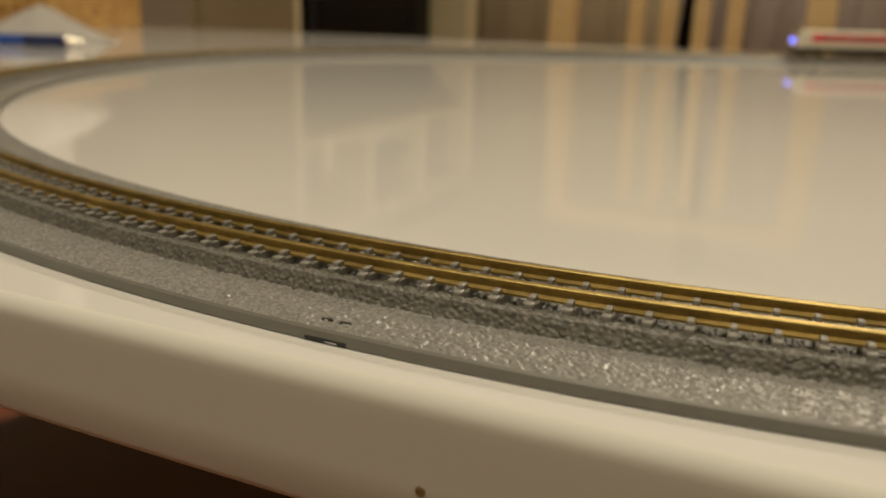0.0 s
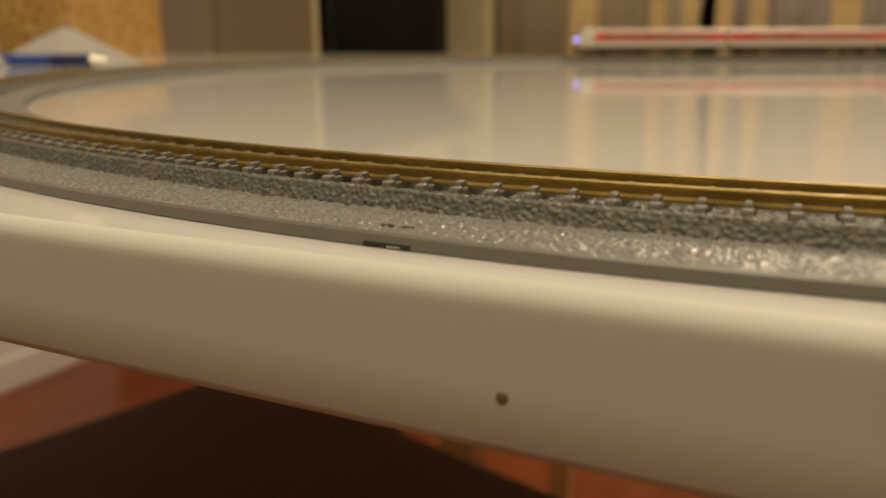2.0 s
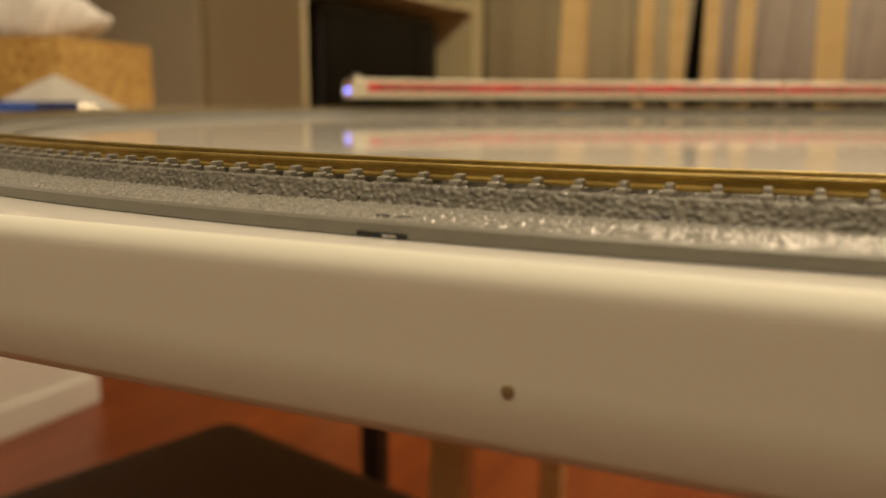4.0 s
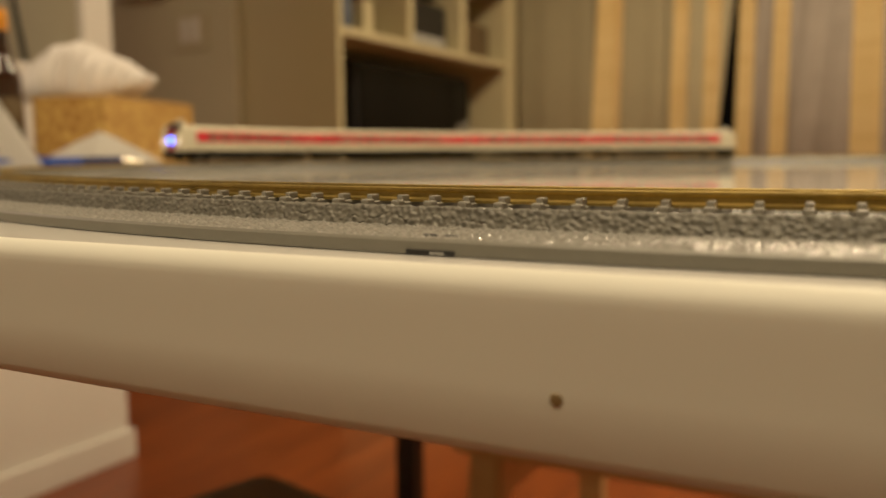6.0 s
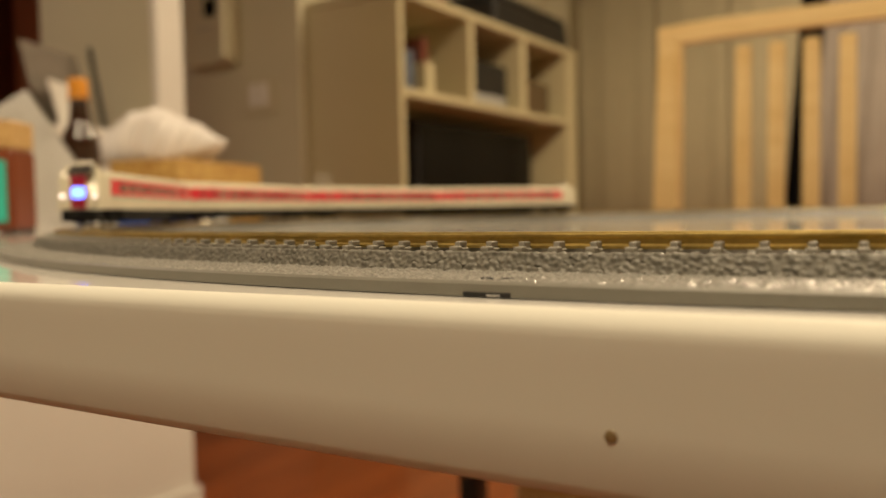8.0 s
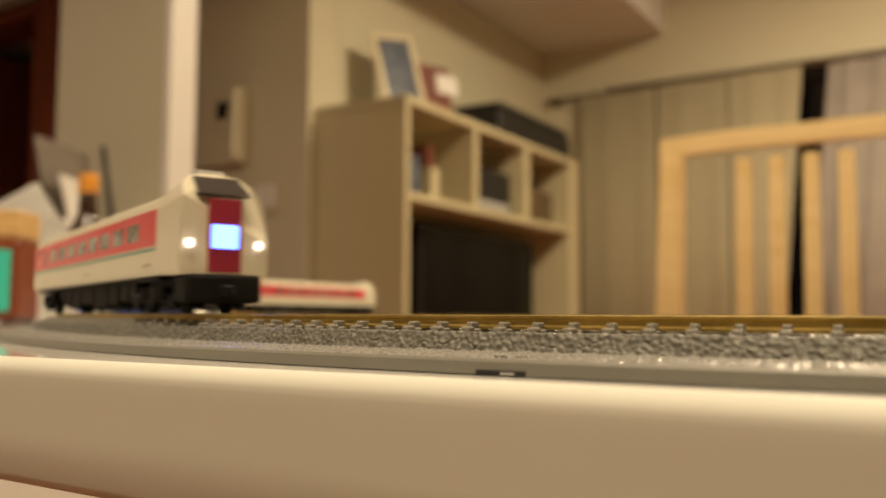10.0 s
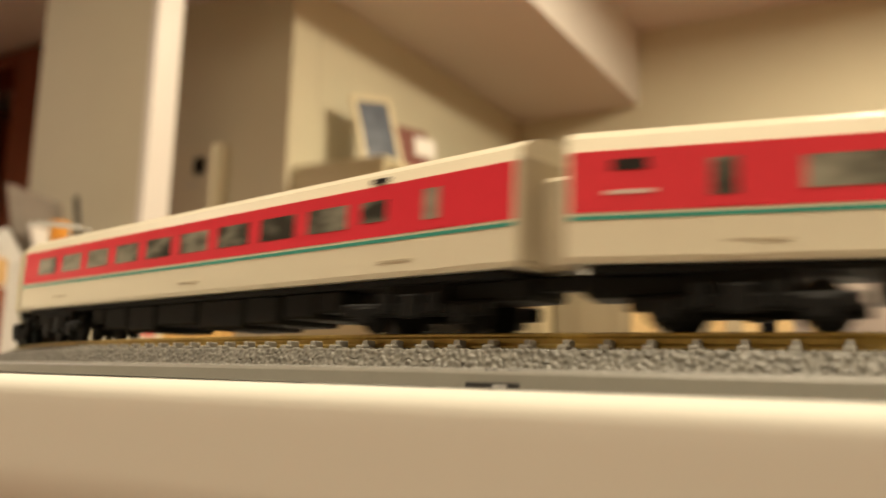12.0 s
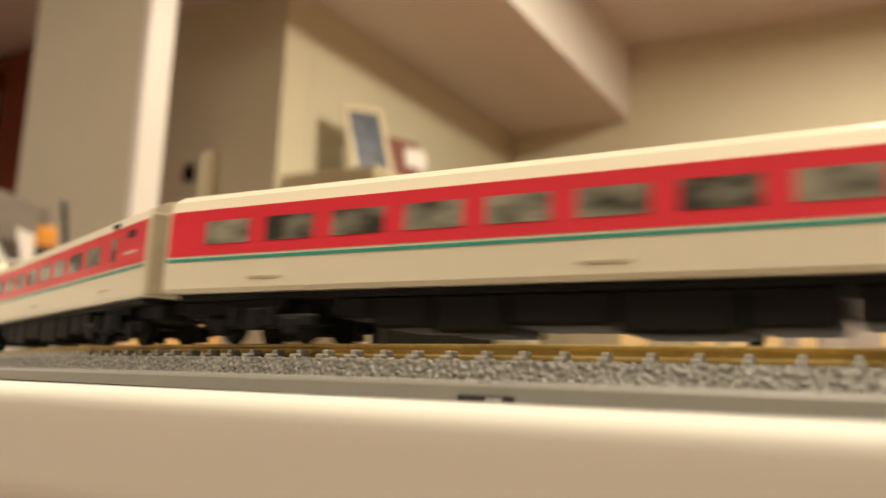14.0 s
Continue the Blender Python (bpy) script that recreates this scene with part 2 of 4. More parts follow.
def add_cyl(bm, r1, r2, h, m=None, n=20, bevel=0.0):
    r = bmesh.ops.create_cone(bm, cap_ends=True, segments=n, radius1=r1, radius2=r2, depth=h)
    vs = r["verts"]
    if bevel:
        es = [e for e in {e for v in vs for e in v.link_edges} if len({round(v.co.z, 6) for v in e.verts}) == 1]
        r2_ = bmesh.ops.bevel(bm, geom=es, offset=bevel, segments=2, affect="EDGES")
        vs = list({v for f in r2_["faces"] for v in f.verts} | {v for v in vs if v.is_valid})
    if m is not None:
        bmesh.ops.transform(bm, matrix=m, verts=vs)
    return bm


def cyl(r1, r2, h, m=None, n=20, bevel=0.0):
    return add_cyl(bmesh.new(), r1, r2, h, m, n, bevel)


def lathe(profile, n=28):
    """A turned body from (radius, height) pairs."""
    bm = bmesh.new()
    rings = [[bm.verts.new((r * math.cos(2 * math.pi * i / n), r * math.sin(2 * math.pi * i / n), z)) for i in range(n)] for r, z in profile]
    for a, b in zip(rings, rings[1:]):
        for i in range(n):
            bm.faces.new((a[i], a[(i + 1) % n], b[(i + 1) % n], b[i]))
    bm.faces.new(rings[0][::-1])
    bm.faces.new(rings[-1])
    return bm


def sweep(sections, closed_profile=True, caps=True):
    """Joins equal rings of points, one after another."""
    bm = bmesh.new()
    rings = [[bm.verts.new(p) for p in s] for s in sections]
    n = len(rings[0])
    for a, b in zip(rings, rings[1:]):
        for i in range(n if closed_profile else n - 1):
            bm.faces.new((a[i], a[(i + 1) % n], b[(i + 1) % n], b[i]))
    if caps:
        bm.faces.new(rings[0][::-1])
        bm.faces.new(rings[-1])
    return bm


# -- the loop of track: two half circles and two straights, laid askew on the table --
R, S0, LEG, TURN = 0.3454, 0.1944, 0.280, radians(29.6)
LOOP = 2 * math.pi * R + 2 * LEG


def track(s, off=0.0):
    """A point of the loop at the running length s, off metres outwards, and the heading there."""
    u = (S0 - s) % LOOP
    half = math.pi * R
    if u < half:
        a = u / R
        x, y, h = S0 - (R + off) * math.sin(a), R - (R + off) * math.cos(a), -a
    elif u < half + LEG:
        x, y, h = S0 + (u - half), 2 * R + off, -math.pi
    elif u < 2 * half + LEG:
        a = (u - half - LEG) / R
        x, y, h = S0 + LEG + (R + off) * math.sin(a), R + (R + off) * math.cos(a), -math.pi - a
    else:
        x, y, h = S0 + LEG - (u - 2 * half - LEG), -off, -2 * math.pi
    c, d = math.cos(TURN), math.sin(TURN)
    return x * c - y * d, x * d + y * c, h + TURN


# -- the room --
XW, YI, YF, CEILING, SOFFIT = -1.78, 2.05, 3.86, 2.44, 2.06
XR, YB, XL = 2.4, -2.6, -4.2
JAMB = -3.25  # inner face of the door frame


def room():
    setting("floor", box(XL - 0.2, XR + 0.2, YB - 0.2, YF + 0.2, -0.05, 0.0), FLOOR)
    setting("ceiling", box(XL - 0.2, XR + 0.2, YB - 0.2, YF + 0.2, CEILING, CEILING + 0.1), CEIL)
    setting("ceiling_beam", box(XL, -1.15, YB, YF - 0.002, SOFFIT, CEILING - 0.002), CEIL)
    setting("wall_cabinet_side", box(XW - 0.15, XW, YI + 0.152, YF, 0, SOFFIT - 0.002), WALL)
    bm = box(-3.03, XW, YI, YI + 0.15, 0, SOFFIT - 0.002)
    add_box(bm, XL, -4.02, YI, YI + 0.15, 0, SOFFIT - 0.002)
    add_box(bm, -4.02, -3.03, YI, YI + 0.15, 2.04, SOFFIT - 0.002)
    setting("wall_with_intercom", bm, WALL)
    setting("wall_hall", box(XL, XW - 0.152, YF, YF + 0.15, 0, CEILING), WALL)
    setting("wall_hall_side", box(XL - 0.15, XL, YI, YF, 0, CEILING), WALL)
    setting("wall_right", box(XR, XR + 0.15, YB, YF, 0, CEILING), WALL)
    setting("wall_behind", box(XL, XR, YB - 0.15, YB, 0, CEILING), WALL)
    setting("wall_kitchen", box(XL - 0.15, XL, YB, YI - 0.002, 0, CEILING), WALL)
    # the far wall round its window
    bm = bmesh.new()
    add_box(bm, XW - 0.15, -1.45, YF, YF + 0.15, 0, CEILING)
    add_box(bm, 1.6, XR, YF, YF + 0.15, 0, CEILING)
    add_box(bm, -1.45, 1.6, YF, YF + 0.15, 1.84, CEILING)
    setting("wall_far", bm, WALL)
    w = setting("window_1", box(-1.45, 1.6, YF + 0.09, YF + 0.11, 0, 1.84), GLASS)
    for x in (-1.43, 0.06, 1.55):
        part("window_frame", box(x - 0.02, x + 0.02, YF + 0.06, YF + 0.088, 0, 1.84, 0.003), BLACK, w)
    # the wall end with its white casing, and the low wall that carries the counter
    setting("wall_end", box(-2.02, -1.593, 1.318, 1.388, 0.926, SOFFIT - 0.002), WALL)
    setting("wall_casing", box(-1.593, -1.573, 1.312, 1.392, 0.926, SOFFIT - 0.002, 0.003), TRIM)
    setting("low_wall", box(-1.98, -1.585, YB, 1.392, 0, 0.90), TRIM)
    setting("baseboard", box(-1.585, -1.572, YB, 1.405, 0, 0.07, 0.003), TRIM)
    setting("counter_top", box(-1.98, -1.57, YB, 1.395, 0.90, 0.925, 0.004), TRIM)


def curtain(name, label, x0, x1, folds, material, depth=0.018, out=0.0, slant=(0.0, 0.0)):
    ob = thing(name, label, "curtain")
    n = folds * 10
    secs = []
    for i in range(n + 1):
        u = i / n
        a = u * folds * 2 * math.pi
        dy = depth * (math.sin(a) + 0.33 * math.sin(2.3 * a + 1))
        x = x0 + (x1 - x0) * u
        y = YF - 0.06 - out + dy
        foot = x - slant[0] * (1 - u) - slant[1] * u  # the hem swings sideways
        secs.append([(foot, y, 0.02), (x, y, 1.795), (x, y + 0.003, 1.795), (foot, y + 0.003, 0.02)])
    part("cloth", sweep(secs), material, ob, smooth=True)
    return ob


def brown_door():
    """A doorway into an unlit hall, its door swung open against the hall's side."""
    ob = tagged(new("door_1"), "open dark red-brown wooden door in a wide frame", "door", kind="structure")
    part("door_frame", box(JAMB, -3.03, YI - 0.03, YI + 0.17, 0, 2.04, 0.004), DOORWOOD, ob)
    part("door_frame", box(-4.02, -3.95, YI - 0.03, YI + 0.17, 0, 2.04, 0.004), DOORWOOD, ob)
    part("door_frame", box(-3.95, JAMB, YI - 0.03, YI + 0.17, 1.98, 2.04, 0.004), DOORWOOD, ob)
    leaf = part("door_leaf", box(-3.99, -3.955, YI + 0.18, YI + 0.96, 0.01, 1.98, 0.003), DOORWOOD, ob)
    part("door_handle", cyl(0.009, 0.009, 0.11, pose(-3.93, YI + 0.90, 0.95, 90, 0, 0), 12, 0.002), STEEL, leaf, "brushed metal lever handle")


def intercom():
    ob = thing("intercom", "beige wall intercom with a small dark screen", "intercom", pose(0.02, 0, 0))
    part("case", box(-2.27, -2.06, YI - 0.04, YI, 1.235, 1.50, 0.006), PLATE, ob)
    part("screen", box(-2.175, -2.115, YI - 0.043, YI - 0.039, 1.395, 1.455, 0.001), SCREEN, ob)
    part("handset", box(-2.10, -2.066, YI - 0.065, YI - 0.041, 1.245, 1.492, 0.008, 3), PLATE, ob, "pale handset")
    for i in range(3):
        part("button", cyl(0.006, 0.006, 0.004, pose(-2.20 + i * 0.025, YI - 0.042, 1.36, 90), 12), GREYPART, ob)


def switch_plate():
    ob = thing("light_switch", "beige double light switch plate on the wall", "switch")
    part("plate", box(-2.02, -1.88, YI - 0.008, YI, 1.06, 1.185, 0.003), PLATE, ob)
    for i in range(2):
        part("rocker", box(-1.99 + i * 0.045, -1.955 + i * 0.045, YI - 0.012, YI - 0.007, 1.085, 1.16, 0.002), TRIM, ob)


# -- the table --
def table():
    ob = thing("table", "large white table with a glossy top and rounded edge", "table")
    r = 0.0022
    xs = [-1.15 + 0.02 * i for i in range(103)]

    def ring(inset, z):
        near = [(x, 0.0255 + 0.10 * x * x + inset) for x in xs]
        far = [(x, 1.0 - 0.06 * x * x - inset) for x in reversed(xs)]

        def squeeze(p):
            x, y = p
            lo, hi = -1.15 + inset, 0.89 - inset
            return (max(lo, min(hi, x)), y)
        corner = []
        for p in near + far:
            corner.append(squeeze(p))
        return [(x, y, TOP + z) for x, y in corner]
    steps = [(0.006, -0.0169), (0.0010, -0.0168), (0.0003, -0.0163), (0.0, -0.0155), (0.0, -0.0100), (0.0, -0.0062), (0.0, -0.0040), (0.0, -0.0025)]
    for k in range(1, 9):
        a = k / 8 * math.pi / 2
        steps.append((r * (1 - math.cos(a)), -r + r * math.sin(a)))
    bm = sweep([ring(i, z) for i, z in steps], caps=False)
    bm.verts.ensure_lookup_table()
    bm.faces.new(bm.verts[:2 * len(xs)])
    part("edge_band", bm, WHITE_EDGE, ob, "satin white rounded edge", smooth=True)
    bm = bmesh.new()
    bm.faces.new([bm.verts.new(p) for p in ring(r, 0.0)])
    part("tabletop", bm, WHITE_TOP, ob, "glossy white top")
    for x, y in ((-0.515, 0.90), (0.70, 0.90), (0.70, 0.16), (-1.0, 0.22)):
        part("leg", box(x - 0.014, x + 0.014, y - 0.014, y + 0.014, 0, TOP - 0.0170, 0.002), BLACK, ob, "slim black leg")
    part("edge_spot", lathe([(0.0005, -0.00005), (0.00062, 0.0), (0.00055, 0.00008), (0.0002, 0.00012)], 14), STAIN, ob, "small dark brown spot",
         m=pose(0.0002, 0.0255, 0.7092, 90, 0, 0))
    return ob


# -- track pieces --
PITCH = 0.0044


def shoulder(s0_, s1_, fine):
    """The moulded ballast surface from edge to edge."""
    ds = 0.00018 if fine else 0.004
    n = max(2, int((s1_ - s0_) / ds))
    pr = [(-0.0184, 0.0016), (-0.0095, 0.0020), (-0.0085, 0.0041), (-0.0066, 0.0039), (-0.0056, 0.0033), (-0.0015, 0.0033), (0.0015, 0.0033), (0.0056, 0.0033), (0.0066, 0.0039), (0.0085, 0.0041), (0.0095, 0.0020), (0.0184, 0.0016)]
    prof = []
    for (a, za), (b, zb) in zip(pr, pr[1:]):
        step = (0.00016 if a > 0.0053 else 0.0004) if fine else 0.004
        k = max(1, int(math.hypot(b - a, zb - za) / step))
        prof += [(a + (b - a) * i / k, za + (zb - za) * i / k) for i in range(k)]
    prof.append(pr[-1])
    verts, faces = [], []
    for i in range(n + 1):
        s = s0_ + (s1_ - s0_) * i / n
        for j, (o, z) in enumerate(prof):
            zz, oo = z, o
            if fine and 0 < j < len(prof) - 1:
                # pebbles on the slope, finer grit on the flat ledge
                ledge = abs(o) > 0.0098
                q = Vector((s, o, z)) * (1900 if ledge else 1350)
                d, _ = noise.voronoi(q)
                lump = (0.00034 if ledge else 0.00048) * (0.5 - d[0] * d[0] * 1.5) + 0.00006 * noise.noise(q * 1.7)
                steep = 0.0083 < abs(o) < 0.0096
                zz += lump * (0.5 if steep else 1.0)
                if steep:
                    oo += math.copysign(lump, o)
            x, y, _h = track(s, oo)
            verts.append((x, y, TOP + zz))
    k = len(prof)
    for i in range(n):
        for j in range(k - 1):
            a = i * k + j
            faces.append((a, a + 1, a + k + 1, a + k))
    me = bpy.data.meshes.new("ballast")
    me.from_pydata(verts, [], faces)
    me.polygons.foreach_set("use_smooth", [True] * len(faces))
    me.materials.append(BALLAST)
    me.materials.append(LIT_FROST)  # the flat ledge has a finer grain; its paler grey is painted-in light
    row = [1 if min(abs(prof[j][0]), abs(prof[j + 1][0])) > 0.00945 else 0 for j in range(k - 1)]
    me.polygons.foreach_set("material_index", row * n)
    return me


def tie_mesh():
    bm = bmesh.new()
    add_box(bm, -0.00066, 0.00066, -0.0060, 0.0060, 0.0029, 0.0045, 0.0002, 1)
    for sgn in (-1, 1):
        # the stepped spikes on both sides of the rail, and the rounded tie end below them
        add_box(bm, -0.00060, 0.00060, sgn * 0.0064 - 0.0007, sgn * 0.0064 + 0.0007, 0.0030, 0.0047, 0.0002, 2)
        add_box(bm, -0.00042, 0.00042, sgn * 0.0053 - 0.0008, sgn * 0.0053 + 0.0008, 0.0045, 0.00525, 0.00016, 2)
        add_box(bm, -0.00042, 0.00042, sgn * 0.0020 - 0.0007, sgn * 0.0020 + 0.0007, 0.0045, 0.00525, 0.00016, 2)
    return finish(bm, "tie")


TIE_MESH = tie_mesh()
TIE_MESH.materials.append(TIE)


def track_piece(s0_, s1_, fine, label):
    ob = thing("track_piece", label, "model track", group="loop of model railway track")
    n = max(4, int((s1_ - s0_) / 0.006))
    ss = [s0_ + (s1_ - s0_) * i / n for i in range(n + 1)]
    lim = [(-0.0190, 0.00012), (-0.0189, 0.0014), (-0.0186, 0.0017), (-0.0180, 0.0014), (0.0180, 0.0014), (0.0186, 0.0017), (0.0189, 0.0014), (0.0190, 0.00012)]
    part("roadbed", sweep([[(*track(s, o)[:2], TOP + z) for o, z in lim] for s in ss]), SMOOTH, ob, "smooth grey moulded base")
    part("ballast", shoulder(s0_, s1_, fine), BALLAST, ob, "grey moulded ballast shoulder")
    m = max(4, int((s1_ - s0_) / 0.004))
    sr = [s0_ + (s1_ - s0_) * i / m for i in range(m + 1)]
    for c in (-0.0036, 0.0036):
        w = [(-0.0010, 0.0044), (-0.0010, 0.0047), (-0.00035, 0.00495), (-0.00035, 0.0055), (-0.00055, 0.0057), (-0.00055, 0.0060), (-0.0004, 0.0061),
             (0.0004, 0.0061), (0.00055, 0.0060), (0.00055, 0.0057), (0.00035, 0.0055), (0.00035, 0.00495), (0.0010, 0.0047), (0.0010, 0.0044)]
        part("rail", sweep([[(*track(s, c + o)[:2], TOP + z) for o, z in w] for s in sr]), BRASS, ob, "tarnished brass-coloured rail")
    i0, i1 = math.ceil(s0_ / PITCH - 0.45), math.floor(s1_ / PITCH + 0.45)
    ids = [i for i in range(i0, i1 + 1) if s0_ <= i * PITCH < s1_]
    if fine:
        for i in ids:
            x, y, h = track(i * PITCH)
            part("tie", TIE_MESH, TIE, ob, m=pose(x, y, TOP, 0, 0, math.degrees(h)))
    else:
        bm = bmesh.new()
        for i in ids:
            x, y, h = track(i * PITCH)
            add_box(bm, -0.00075, 0.00075, -0.0066, 0.0066, 0.0029, 0.0049, 0, 1, pose(x, y, TOP, 0, 0, math.degrees(h)))
        tagged(part("tie_strip", bm, TIE, ob), kind="stuff")
    return ob


def tracks():
    arc = math.pi * R / 4
    joints = [S0 - arc * 4 - LEG - arc * 4, S0 - arc * 4 - LEG - arc * 3, S0 - arc * 4 - LEG - arc * 2, S0 - arc * 4 - LEG - arc, S0 - arc * 4 - LEG, S0 - arc * 4]
    for a, b in zip(joints, joints[1:]):
        track_piece(a, b, False, "far grey model track piece with brass rails")
    track_piece(S0 - 4 * arc, S0 - 3 * arc, False, "curved grey model track piece with brass rails")
    track_piece(S0 - 3 * arc, -0.27, False, "curved grey model track piece with brass rails")
    near = track_piece(-0.27, 0.085, True, "curved grey model track piece with brass rails on table edge")
    track_piece(0.085, S0 + LEG, False, "grey model track piece with brass rails")
    # the moulded lug slot at the foot of the near piece
    x, y, h = track(0.0028, 0.0190)
    part("lug_slot", box(-0.0028, 0.0028, -0.00006, 0.0004, 0.0001, 0.0006, 0.00002, 1), BLACK, near, "dark slot in the base", m=pose(x, y, TOP, 0, 0, math.degrees(h)))
    part("lug", box(-0.0006, 0.0010, -0.0001, 0.0002, 0.00018, 0.0004, 0.00003, 1), GREYPART, near, m=pose(*track(0.0034, 0.0190)[:2], TOP, 0, 0, math.degrees(h)))
    for ds in (0.0012, 0.0036):
        x, y, h = track(ds, 0.0160)
        part("moulded_mark", box(-0.0008, 0.0008, -0.0003, 0.0003, 0.0012, 0.00190, 0.0002, 1), BLACK, near, "dark moulded slit", m=pose(x, y, TOP, 0, 0, math.degrees(h) + 8))


# -- the train --
CARLEN, PITCHCAR, BOGIE = 0.1285, 0.1310, 0.0470


def car_ring(scale_y=1.0, top=0.0255, bottom=0.0088, half=0.0097):
    pts = [(-half * 0.975, bottom), (-half, bottom + 0.0007), (-half, 0.0145), (-half * 0.985, 0.0215), (-half * 0.90, 0.0236), (-half * 0.66, 0.0249), (-half * 0.30, 0.0255)]
    ring = [(y * scale_y, z) for y, z in pts] + [(-y * scale_y, z) for y, z in reversed(pts)]
    return ring


def side_at(z, half=0.0097):
    return half if z <= 0.0145 else half * (1 - 0.015 * (z - 0.0145) / 0.007)


def band(x0, x1, z0, z1, sgn, lift):
    """A thin painted panel that follows the side of the body."""
    secs = []
    for x in (x0, x1):
        secs.append([(x, sgn * (side_at(z0) + lift), z0), (x, sgn * (side_at(z1) + lift), z1), (x, sgn * (side_at(z1) - 0.0003), z1), (x, sgn * (side_at(z0) - 0.0003), z0)])
    return sweep(secs)


def bogie(parent, x):
    b = part("bogie", bmesh_bogie(), UNDER, parent, "black bogie with side frames", m=pose(x, 0, 0))
    for dx in (-0.0094, 0.0094):
        for sg in (-1, 1):
            part("wheel", cyl(0.0034, 0.0034, 0.0016, pose(dx, sg * 0.0047, 0.0034, 90), 20, 0.0003), UNDER, b, "small dark metal wheel")
    return b


def bmesh_bogie():
    bm = bmesh.new()
    for sg in (-1, 1):
        add_box(bm, -0.0145, 0.0145, sg * 0.0076 - 0.0008, sg * 0.0076 + 0.0008, 0.0025, 0.0048, 0.0004, 1)
        for dx in (-0.0094, 0.0094):
            add_box(bm, dx - 0.0018, dx + 0.0018, sg * 0.0080 - 0.0009, sg * 0.0080 + 0.0009, 0.0013, 0.0043, 0.0004, 1)
        add_box(bm, -0.0020, 0.0020, sg * 0.0083 - 0.0009, sg * 0.0083 + 0.0009, 0.0022, 0.0060, 0.0003, 1)
        add_cyl(bm, 0.0013, 0.0013, 0.003, pose(0.0046, sg * 0.0085, 0.0046), 10)
        add_cyl(bm, 0.0013, 0.0013, 0.003, pose(-0.0046, sg * 0.0085, 0.0046), 10)
    add_box(bm, -0.006, 0.006, -0.007, 0.007, 0.0040, 0.0080, 0.0004, 1)
    return bm


def pantograph(parent, x):
    p = part("pantograph", box(x - 0.007, x + 0.007, -0.006, 0.006, 0.0258, 0.0266, 0.0003, 1), GREYPART, parent, "folding metal pantograph")

    def rod(a, b, r=0.00024):
        a, b = Vector(a), Vector(b)
        d = b - a
        m = Matrix.Translation((a + b) / 2) @ d.to_track_quat("Z", "Y").to_matrix().to_4x4()
        part("arm", cyl(r, r, d.length, m, 8), STEEL, p)
    for sg in (-1, 1):
        rod((x - 0.006, sg * 0.005, 0.0266), (x + 0.0065, sg * 0.0035, 0.0322))
        rod((x + 0.0065, sg * 0.0035, 0.0322), (x - 0.002, sg * 0.003, 0.0382))
        rod((x + 0.006, sg * 0.005, 0.0266), (x - 0.0065, sg * 0.0035, 0.0322))
        rod((x - 0.0065, sg * 0.0035, 0.0322), (x + 0.002, sg * 0.003, 0.0382))
    for dx in (-0.002, 0.002):
        part("contact_strip", box(x + dx - 0.0006, x + dx + 0.0006, -0.0085, 0.0085, 0.0381, 0.0389, 0.0002, 1), GREYPART, p)
        for sg in (-1, 1):
            part("horn", box(x + dx - 0.0004, x + dx + 0.0004, sg * 0.0100 - 0.0016, sg * 0.0100 + 0.0016, 0.0372, 0.0378, 0.0002, 1), GREYPART, p)


